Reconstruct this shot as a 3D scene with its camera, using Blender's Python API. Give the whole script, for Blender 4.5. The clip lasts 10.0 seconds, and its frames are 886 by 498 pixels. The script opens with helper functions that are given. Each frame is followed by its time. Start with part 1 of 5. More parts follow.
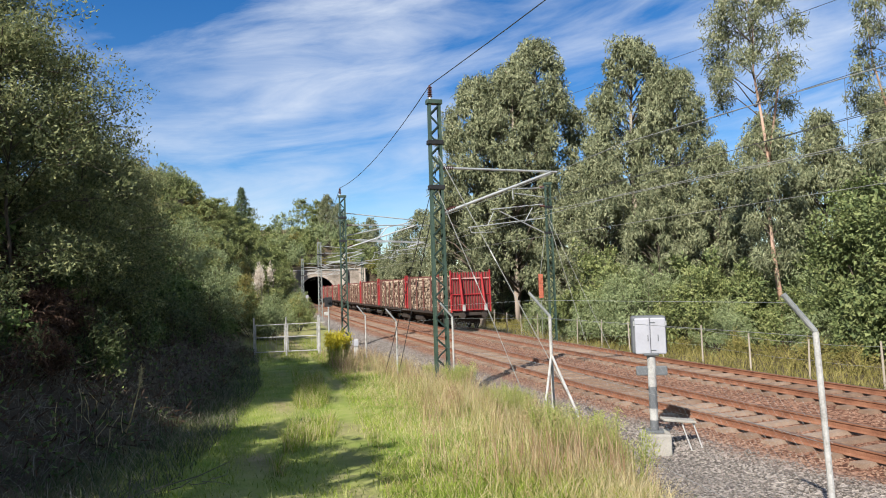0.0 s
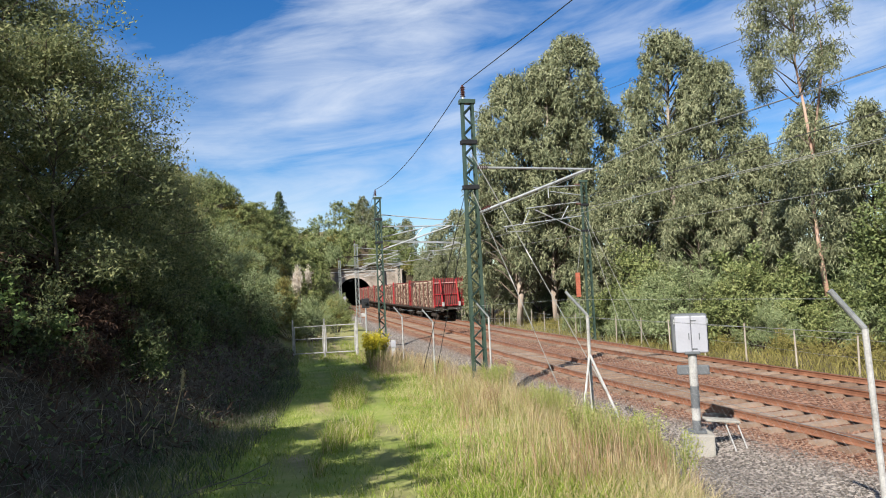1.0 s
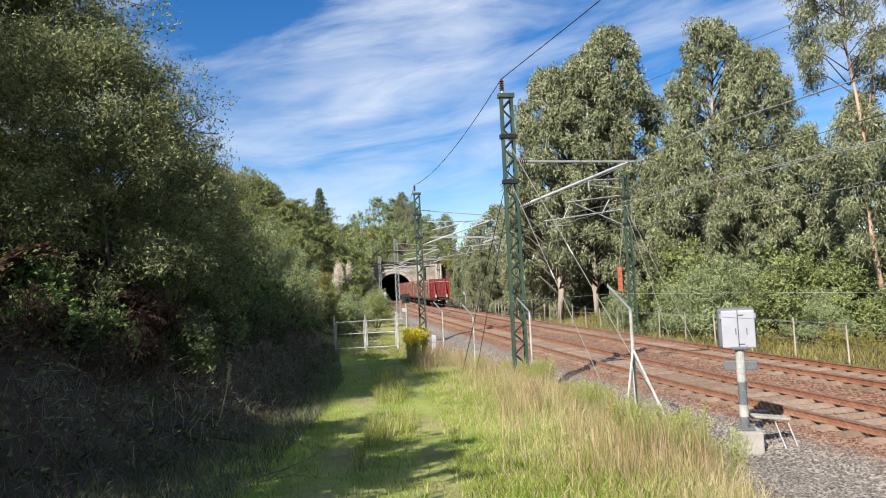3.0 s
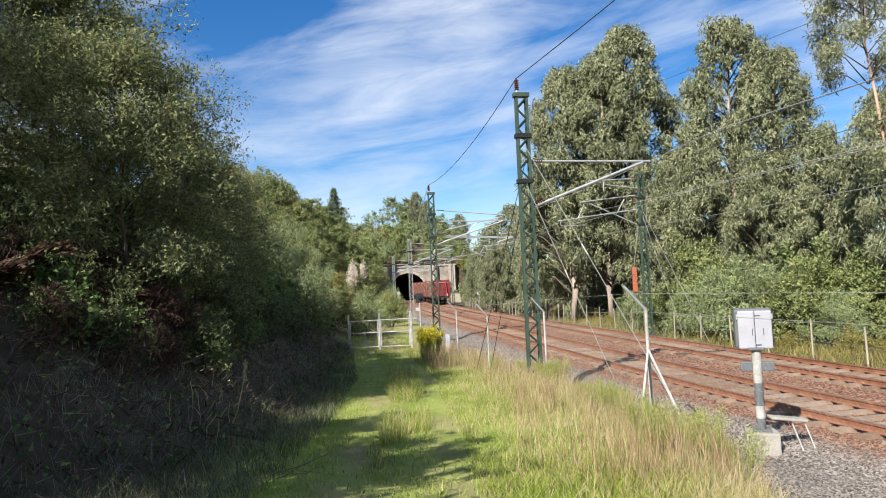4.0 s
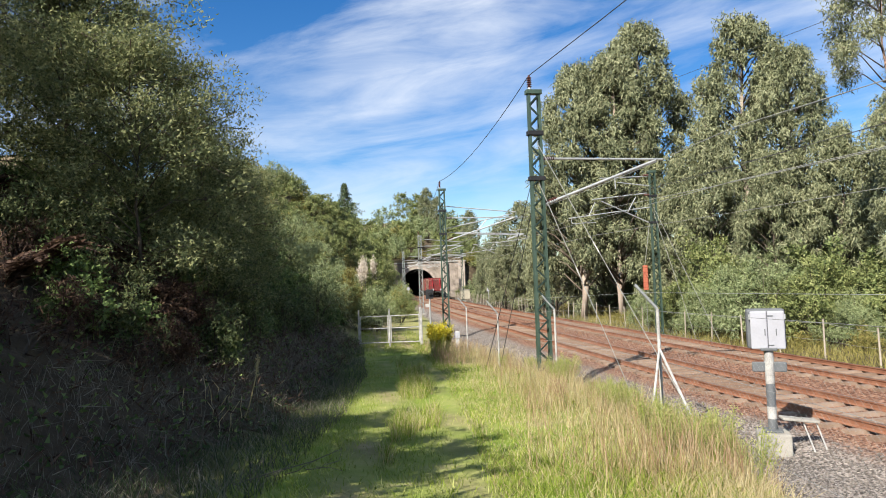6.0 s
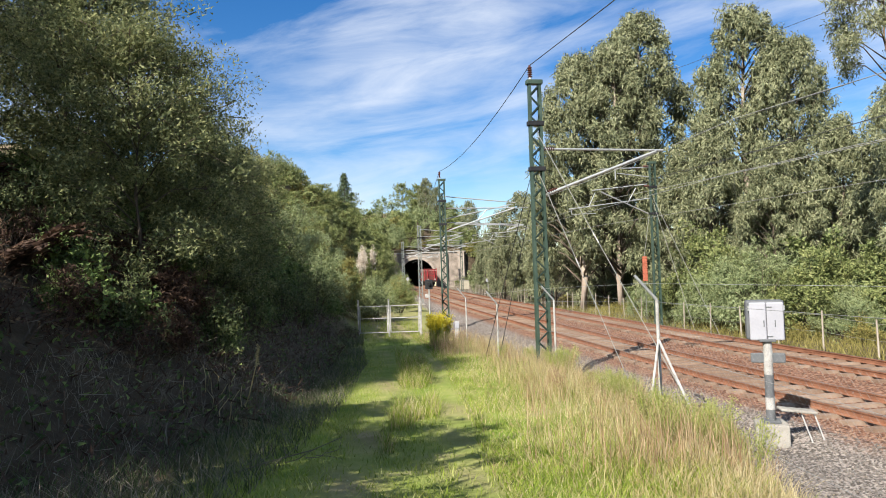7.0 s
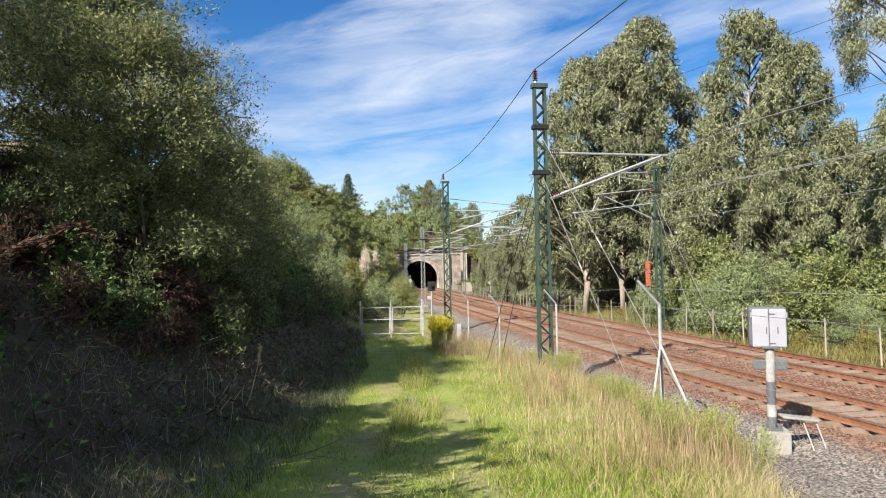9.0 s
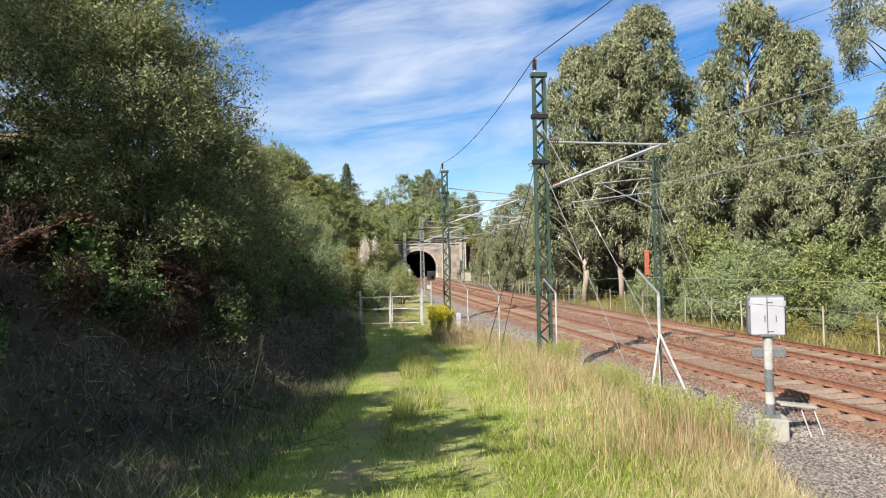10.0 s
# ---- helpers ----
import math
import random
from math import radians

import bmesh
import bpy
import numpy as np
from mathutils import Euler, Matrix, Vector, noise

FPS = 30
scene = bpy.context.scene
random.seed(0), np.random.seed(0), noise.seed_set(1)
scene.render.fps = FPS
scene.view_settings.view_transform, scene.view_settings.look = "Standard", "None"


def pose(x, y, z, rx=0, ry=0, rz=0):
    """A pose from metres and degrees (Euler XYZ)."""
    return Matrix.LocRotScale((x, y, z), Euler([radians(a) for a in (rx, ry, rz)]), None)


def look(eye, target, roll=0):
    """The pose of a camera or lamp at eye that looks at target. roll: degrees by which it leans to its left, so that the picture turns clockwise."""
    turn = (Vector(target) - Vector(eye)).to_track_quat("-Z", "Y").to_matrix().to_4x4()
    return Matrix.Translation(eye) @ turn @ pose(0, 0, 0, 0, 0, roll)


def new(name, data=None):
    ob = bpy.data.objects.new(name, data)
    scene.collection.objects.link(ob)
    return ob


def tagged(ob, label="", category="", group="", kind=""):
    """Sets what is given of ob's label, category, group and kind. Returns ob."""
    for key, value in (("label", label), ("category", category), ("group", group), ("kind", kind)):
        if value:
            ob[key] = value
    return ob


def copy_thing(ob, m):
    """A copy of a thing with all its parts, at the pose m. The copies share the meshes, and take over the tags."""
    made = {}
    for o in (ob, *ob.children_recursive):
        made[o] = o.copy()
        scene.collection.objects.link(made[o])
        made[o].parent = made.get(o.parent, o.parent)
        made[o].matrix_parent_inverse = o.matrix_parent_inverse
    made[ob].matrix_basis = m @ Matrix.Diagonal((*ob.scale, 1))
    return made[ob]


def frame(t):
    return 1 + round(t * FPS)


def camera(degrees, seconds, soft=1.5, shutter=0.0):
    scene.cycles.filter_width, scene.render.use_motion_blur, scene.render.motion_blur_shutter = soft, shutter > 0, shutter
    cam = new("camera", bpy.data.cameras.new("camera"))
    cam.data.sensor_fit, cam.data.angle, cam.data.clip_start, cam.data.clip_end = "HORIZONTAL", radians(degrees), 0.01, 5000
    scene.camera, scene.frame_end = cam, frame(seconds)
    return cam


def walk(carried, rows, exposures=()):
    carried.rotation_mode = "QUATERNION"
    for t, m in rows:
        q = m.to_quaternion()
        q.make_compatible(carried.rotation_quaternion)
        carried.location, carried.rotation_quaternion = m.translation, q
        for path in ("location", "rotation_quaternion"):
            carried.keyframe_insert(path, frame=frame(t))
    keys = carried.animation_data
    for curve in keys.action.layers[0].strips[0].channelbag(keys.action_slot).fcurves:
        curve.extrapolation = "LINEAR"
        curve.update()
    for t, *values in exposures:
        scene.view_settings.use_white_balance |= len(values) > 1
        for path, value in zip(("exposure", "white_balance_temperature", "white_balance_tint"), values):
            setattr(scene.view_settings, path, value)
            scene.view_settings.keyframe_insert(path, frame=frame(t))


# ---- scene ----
# camera: held on the bank above the line, it turns slowly to the left
cam = camera(66.0, 10.0, soft=1.0)
EYE = Vector((0.0, 0.0, 3.1))
TILT, LEAN = 3.3, 1.6
# seconds, turn to the left, tilt, lean, and the sway of the held camera in metres
PATH = [(0, 0.0, -0.15, 0.32, 0.0, 0.0, 0.0), (0.5, 1.99, -0.05, 0.68, 0.005, 0.049, -0.007), (1, 3.07, -0.02, 1.05, 0.021, 0.036, 0.004),
        (1.5, 3.84, -0.01, 1.17, 0.003, 0.016, -0.002), (2, 4.72, -0.11, 1.34, -0.001, 0.029, 0.012), (2.5, 5.61, -0.25, 1.34, 0.003, 0.05, 0.009),
        (4, 7.51, -0.22, 1.06, -0.025, 0.02, -0.014), (4.5, 7.88, -0.06, 0.88, -0.016, 0.039, -0.01), (5, 8.09, 0.02, 0.74, -0.043, -0.008, -0.007),
        (5.5, 8.23, -0.16, 0.63, -0.056, -0.004, 0.012), (7, 8.24, -1.33, 0.3, -0.073, -0.006, 0.005), (7.5, 8.15, -1.54, 0.15, -0.078, -0.007, 0.016),
        (8, 8.14, -1.4, -0.15, -0.083, -0.03, 0.01), (8.5, 8.35, -1.17, -0.37, -0.081, -0.04, 0.017), (9, 8.46, -1.16, -0.47, -0.075, -0.02, 0.015),
        (9.5, 8.45, -1.53, -0.44, -0.077, -0.05, 0.017), (10, 8.37, -2.04, -0.31, -0.094, -0.077, 0.013)]
walk(cam, [(t, pose(EYE.x + sx, EYE.y + sy, EYE.z + sz, 90 + TILT + p, LEAN + r, y)) for t, y, p, r, sx, sy, sz in PATH],
     [(0.0, 0.97, 6230, 10), (2.0, 1.03, 6260, 10), (4.0, 1.13, 6300, 10), (7.0, 1.16, 6400, 10), (10.0, 1.17, 6420, 10)])

# sun behind the camera on the left, clear sky with thin high cloud
SUN_ELEV = radians(39)
SUN_WAY = Vector((0.47 * math.cos(SUN_ELEV), 0.88 * math.cos(SUN_ELEV), -math.sin(SUN_ELEV))).normalized()
sun = new("sun", bpy.data.lights.new("sun", "SUN"))
sun.data.energy, sun.data.angle, sun.data.color = 5.0, radians(0.53), (1.0, 0.94, 0.84)
sun.matrix_world = look((-40, -70, 80), Vector((-40, -70, 80)) + SUN_WAY)

world = bpy.data.worlds.new("sky")
scene.world = world
world.use_nodes = True
wn, wl = world.node_tree.nodes, world.node_tree.links
wn.clear()
w_out = wn.new("ShaderNodeOutputWorld")
w_bg = wn.new("ShaderNodeBackground")
w_sky = wn.new("ShaderNodeTexSky")
w_sky.sky_type, w_sky.sun_disc = "NISHITA", False
w_sky.sun_elevation = SUN_ELEV
w_sky.sun_rotation = math.atan2(-SUN_WAY.x, -SUN_WAY.y)
w_sky.altitude, w_sky.air_density, w_sky.dust_density, w_sky.ozone_density = 100, 1.0, 0.12, 2.3
w_co = wn.new("ShaderNodeTexCoord")
w_map = wn.new("ShaderNodeMapping")
w_map.inputs["Rotation"].default_value = (0.0, radians(9), radians(10))
w_str = wn.new("ShaderNodeMapping")
w_str.inputs["Scale"].default_value = (1.5, 1.0, 7.0)
w_str.inputs["Location"].default_value = (3.1, 0.4, 1.3)
w_big = wn.new("ShaderNodeTexNoise")
w_big.inputs["Scale"].default_value, w_big.inputs["Detail"].default_value = 2.2, 3.0
w_mul = wn.new("ShaderNodeMath")
w_mul.operation = "MULTIPLY"
w_sat = wn.new("ShaderNodeHueSaturation")
w_sat.inputs["Saturation"].default_value = 1.38
w_sat.inputs["Hue"].default_value = 0.507
w_n1 = wn.new("ShaderNodeTexNoise")
w_n1.inputs["Scale"].default_value, w_n1.inputs["Detail"].default_value, w_n1.inputs["Roughness"].default_value = 2.2, 9.0, 0.6
w_n1.inputs["Distortion"].default_value = 0.5
w_ramp = wn.new("ShaderNodeValToRGB")
w_ramp.color_ramp.elements[0].position, w_ramp.color_ramp.elements[1].position = 0.18, 0.46
w_mix = wn.new("ShaderNodeMixRGB")
w_mix.inputs["Color2"].default_value = (6.6, 7.0, 7.6, 1)
wl.new(w_co.outputs["Generated"], w_map.inputs["Vector"])
wl.new(w_map.outputs["Vector"], w_str.inputs["Vector"])
wl.new(w_str.outputs["Vector"], w_n1.inputs["Vector"])
wl.new(w_map.outputs["Vector"], w_big.inputs["Vector"])
wl.new(w_n1.outputs["Fac"], w_mul.inputs[0])
wl.new(w_big.outputs["Fac"], w_mul.inputs[1])
wl.new(w_mul.outputs[0], w_ramp.inputs["Fac"])
wl.new(w_ramp.outputs["Color"], w_mix.inputs["Fac"])
wl.new(w_sky.outputs["Color"], w_sat.inputs["Color"])
wl.new(w_sat.outputs["Color"], w_mix.inputs["Color1"])
wl.new(w_mix.outputs["Color"], w_bg.inputs["Color"])
w_bg.inputs["Strength"].default_value = 0.064
wl.new(w_bg.outputs["Background"], w_out.inputs["Surface"])


# ---------- materials ----------
def material(name, stops, scale=6.0, rough=0.85, metal=0.0, bump=0.3, fine=40.0, island=0.0, spec=0.3, leaf=0.0, stretch=(1, 1, 1), piece=0.0):
    """A surface whose colour wanders between the stops at two scales, with fine relief."""
    m = bpy.data.materials.new(name)
    m.use_nodes = True
    n, l = m.node_tree.nodes, m.node_tree.links
    n.clear()
    out, bsdf = n.new("ShaderNodeOutputMaterial"), n.new("ShaderNodeBsdfPrincipled")
    co, mp = n.new("ShaderNodeTexCoord"), n.new("ShaderNodeMapping")
    mp.inputs["Scale"].default_value = stretch
    l.new(co.outputs["Object"], mp.inputs["Vector"])
    a, b = n.new("ShaderNodeTexNoise"), n.new("ShaderNodeTexNoise")
    a.inputs["Scale"].default_value, a.inputs["Detail"].default_value = scale, 4
    b.inputs["Scale"].default_value, b.inputs["Detail"].default_value = fine, 4
    l.new(mp.outputs["Vector"], a.inputs["Vector"])
    l.new(mp.outputs["Vector"], b.inputs["Vector"])
    mix = n.new("ShaderNodeMath")
    mix.operation = "MULTIPLY_ADD"
    l.new(b.outputs["Fac"], mix.inputs[0])
    mix.inputs[1].default_value = 0.45
    half = n.new("ShaderNodeMath")
    half.operation = "MULTIPLY_ADD"
    l.new(a.outputs["Fac"], half.inputs[0])
    half.inputs[1].default_value, half.inputs[2].default_value = 0.75, -0.1
    l.new(half.outputs[0], mix.inputs[2])
    value = mix.outputs[0]
    for amount, node, socket in ((island, "ShaderNodeNewGeometry", "Random Per Island"), (piece, "ShaderNodeObjectInfo", "Random")):
        if amount:
            geo = n.new(node)
            add = n.new("ShaderNodeMath")
            add.operation = "MULTIPLY_ADD"
            l.new(geo.outputs[socket], add.inputs[0])
            add.inputs[1].default_value = amount
            shift = n.new("ShaderNodeMath")
            shift.operation = "SUBTRACT"
            l.new(value, shift.inputs[0])
            shift.inputs[1].default_value = amount / 2
            l.new(shift.outputs[0], add.inputs[2])
            value = add.outputs[0]
    ramp = n.new("ShaderNodeValToRGB")
    while len(ramp.color_ramp.elements) < len(stops):
        ramp.color_ramp.elements.new(0.5)
    for i, c in enumerate(stops):
        e = ramp.color_ramp.elements[i]
        e.position = 0.22 + 0.56 * i / max(1, len(stops) - 1)
        e.color = (*c, 1)
    l.new(value, ramp.inputs["Fac"])
    l.new(ramp.outputs["Color"], bsdf.inputs["Base Color"])
    bsdf.inputs["Roughness"].default_value, bsdf.inputs["Metallic"].default_value = rough, metal
    bsdf.inputs["Specular IOR Level"].default_value = spec
    if bump:
        bp = n.new("ShaderNodeBump")
        bp.inputs["Strength"].default_value, bp.inputs["Distance"].default_value = bump, 0.02
        l.new(b.outputs["Fac"], bp.inputs["Height"])
        l.new(bp.outputs["Normal"], bsdf.inputs["Normal"])
    surface = bsdf.outputs[0]
    if leaf:
        tr, ms = n.new("ShaderNodeBsdfTranslucent"), n.new("ShaderNodeMixShader")
        l.new(ramp.outputs["Color"], tr.inputs["Color"])
        ms.inputs["Fac"].default_value = leaf
        l.new(surface, ms.inputs[1])
        l.new(tr.outputs[0], ms.inputs[2])
        surface = ms.outputs[0]
    l.new(surface, out.inputs["Surface"])
    return m


def foliage(name, *stops, leaf=0.35, rough=0.65):
    return material(name, stops, scale=0.5, fine=3.0, rough=rough, bump=0, island=0.55, leaf=leaf, spec=0.2)


M_RUST = material("rusty_rail", [(0.11, 0.045, 0.025), (0.205, 0.09, 0.05), (0.29, 0.145, 0.085)], 3, 0.85, 0.1)
M_HEAD = material("worn_rail_head", [(0.16, 0.09, 0.065), (0.26, 0.17, 0.13)], 3, 0.5, 0.6, bump=0.1)
M_BALLAST = material("ballast", [(0.095, 0.082, 0.07), (0.175, 0.15, 0.13), (0.30, 0.26, 0.225)], 1.2, 0.95, bump=0.8, fine=14, island=0.3)
M_BALLAST_RUST = material("rusty_ballast", [(0.10, 0.055, 0.038), (0.20, 0.115, 0.078), (0.31, 0.21, 0.15)], 1.0, 0.95, bump=0.8, fine=14, island=0.3)
M_SLEEPER = material("concrete_sleeper", [(0.115, 0.07, 0.046), (0.18, 0.12, 0.082), (0.27, 0.20, 0.148)], 2.5, 0.9, piece=0.3)
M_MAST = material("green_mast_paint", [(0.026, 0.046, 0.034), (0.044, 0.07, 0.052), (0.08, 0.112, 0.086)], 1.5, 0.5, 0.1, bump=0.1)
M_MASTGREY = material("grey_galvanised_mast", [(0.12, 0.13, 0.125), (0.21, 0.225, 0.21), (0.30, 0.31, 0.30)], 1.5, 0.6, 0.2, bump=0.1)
# Mast green darkened for the lacing: the shade between the legs, as colour.
M_MASTSHADE = material("dark_green_mast_paint", [(0.012, 0.024, 0.02), (0.025, 0.045, 0.036)], 1.5, 0.55, 0.1, bump=0.1)
M_DARKIRON = material("dark_iron", [(0.015, 0.015, 0.016), (0.04, 0.04, 0.042)], 4, 0.6, 0.4, bump=0.1)
M_GALV = material("galvanised_steel", [(0.24, 0.25, 0.25), (0.38, 0.39, 0.38), (0.5, 0.5, 0.48)], 3, 0.5, 0.5, bump=0.1)
M_ARM = material("dull_grey_steel", [(0.12, 0.125, 0.125), (0.22, 0.225, 0.22), (0.32, 0.32, 0.31)], 4, 0.6, 0.3, bump=0.15)
M_WHITE = material("weathered_white_paint", [(0.17, 0.155, 0.14), (0.34, 0.33, 0.31), (0.46, 0.45, 0.43)], 5, 0.6, bump=0.15)
M_BOXWHITE = material("white_box_paint", [(0.27, 0.27, 0.29), (0.34, 0.34, 0.37)], 3, 0.5, bump=0.05)
M_CREAM = material("cream_paint", [(0.30, 0.27, 0.2), (0.40, 0.36, 0.27)], 3, 0.6, bump=0.1)
M_GREY = material("grey_paint", [(0.07, 0.075, 0.08), (0.13, 0.135, 0.14)], 4, 0.6, bump=0.1)
M_CONCRETE = material("concrete", [(0.17, 0.155, 0.13), (0.28, 0.26, 0.225), (0.38, 0.355, 0.31)], 2.5, 0.9)
M_STONE = material("portal_stone", [(0.12, 0.10, 0.08), (0.27, 0.225, 0.185), (0.42, 0.36, 0.30)], 0.7, 0.9, fine=3.5, piece=0.35)
M_LINING = material("sooty_lining", [(0.02, 0.02, 0.02), (0.05, 0.048, 0.045)], 1.0, 0.95)
M_RED = material("wagon_red", [(0.17, 0.013, 0.017), (0.30, 0.024, 0.028), (0.38, 0.05, 0.045)], 2, 0.5, bump=0.1)
M_FADED = material("faded_red_steel", [(0.09, 0.04, 0.032), (0.17, 0.075, 0.058)], 2, 0.7)
M_LOGS = material("cut_logs", [(0.10, 0.065, 0.045), (0.22, 0.155, 0.108), (0.38, 0.29, 0.21)], 4, 0.9, island=0.9)
M_BOGIE = material("bogie_iron", [(0.02, 0.018, 0.016), (0.06, 0.045, 0.035)], 4, 0.8)
M_ORANGE = material("orange_sleeve", [(0.26, 0.065, 0.032), (0.4, 0.13, 0.075)], 4, 0.6, bump=0.1)
M_WOODPOST = material("pale_wood_post", [(0.22, 0.18, 0.14), (0.40, 0.35, 0.28)], 5, 0.85, stretch=(1, 1, 0.2))
M_WIRE = material("copper_wire", [(0.06, 0.06, 0.055), (0.12, 0.12, 0.11)], 2, 0.5, 0.6, bump=0)
M_PALEWIRE = material("pale_wire", [(0.22, 0.22, 0.20), (0.34, 0.34, 0.31)], 2, 0.6, 0.4, bump=0)
M_INSUL = material("brown_insulator", [(0.05, 0.02, 0.015), (0.09, 0.035, 0.025)], 3, 0.25, bump=0)
M_BARK = material("pale_bark", [(0.20, 0.15, 0.11), (0.36, 0.29, 0.23), (0.5, 0.42, 0.35)], 2, 0.9, stretch=(1, 1, 0.25))
M_PINKBARK = material("pink_bark", [(0.25, 0.145, 0.095), (0.40, 0.25, 0.175), (0.5, 0.37, 0.285)], 2, 0.85, stretch=(1, 1, 0.25))
M_LIMB = material("grey_limb_bark", [(0.09, 0.07, 0.052), (0.17, 0.135, 0.10)], 2, 0.9, stretch=(1, 1, 0.25))
M_DARKBARK = material("dark_bark", [(0.05, 0.04, 0.03), (0.11, 0.085, 0.06)], 3, 0.9, stretch=(1, 1, 0.3))
L_EUCA = foliage("eucalyptus_leaves", (0.083, 0.096, 0.05), (0.18, 0.192, 0.10), (0.315, 0.32, 0.185), leaf=0.16)
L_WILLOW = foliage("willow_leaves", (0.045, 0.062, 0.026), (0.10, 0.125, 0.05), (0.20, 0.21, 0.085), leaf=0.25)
L_WILLOWTREE = foliage("willow_tree_leaves", (0.072, 0.09, 0.04), (0.16, 0.182, 0.076), (0.33, 0.33, 0.15), leaf=0.34)
L_BRAMBLE = foliage("bramble_leaves", (0.05, 0.08, 0.024), (0.11, 0.16, 0.048), (0.20, 0.255, 0.085), leaf=0.25)
L_THICKET = foliage("thicket_leaves", (0.065, 0.09, 0.033), (0.135, 0.168, 0.058), (0.24, 0.265, 0.105), leaf=0.18)
L_SCRUB = foliage("scrub_leaves", (0.085, 0.105, 0.035), (0.175, 0.205, 0.068), (0.30, 0.31, 0.125), leaf=0.18)
L_YELLOWISH = foliage("autumn_scrub_leaves", (0.12, 0.11, 0.03), (0.21, 0.185, 0.05), (0.32, 0.27, 0.10), leaf=0.2)
L_SAGE = foliage("sage_leaves", (0.11, 0.14, 0.06), (0.21, 0.25, 0.11), (0.33, 0.365, 0.19), leaf=0.18)
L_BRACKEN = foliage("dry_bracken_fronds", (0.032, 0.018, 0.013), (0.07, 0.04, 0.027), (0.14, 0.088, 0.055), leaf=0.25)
L_CONIFER = foliage("conifer_needles", (0.05, 0.075, 0.035), (0.10, 0.135, 0.065), (0.16, 0.20, 0.105), leaf=0.15)
L_GRASS = foliage("green_grass", (0.12, 0.175, 0.02), (0.24, 0.32, 0.04), (0.40, 0.445, 0.09), leaf=0.5)
L_DRY = foliage("dry_grass", (0.36, 0.285, 0.13), (0.54, 0.445, 0.235), (0.67, 0.57, 0.36), leaf=0.55)
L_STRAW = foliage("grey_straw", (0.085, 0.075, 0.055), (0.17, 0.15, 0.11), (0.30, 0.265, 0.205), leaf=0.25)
# Grass at the bank's foot: its shade is put into this darker colour.
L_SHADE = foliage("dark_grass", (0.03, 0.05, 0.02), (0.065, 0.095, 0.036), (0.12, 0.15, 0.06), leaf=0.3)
L_STALK = foliage("reddish_dry_stalks", (0.22, 0.135, 0.075), (0.38, 0.26, 0.155), (0.54, 0.41, 0.26), leaf=0.35)
L_GOLD = foliage("goldenrod_flowers", (0.30, 0.27, 0.02), (0.48, 0.40, 0.025), (0.58, 0.49, 0.05), leaf=0.2)
L_WEED = foliage("pale_weed_leaves", (0.22, 0.25, 0.07), (0.36, 0.38, 0.12), (0.50, 0.49, 0.20), leaf=0.45)
L_PLUME = foliage("pampas_plume", (0.45, 0.38, 0.30), (0.6, 0.52, 0.43), (0.7, 0.63, 0.54), leaf=0.3)


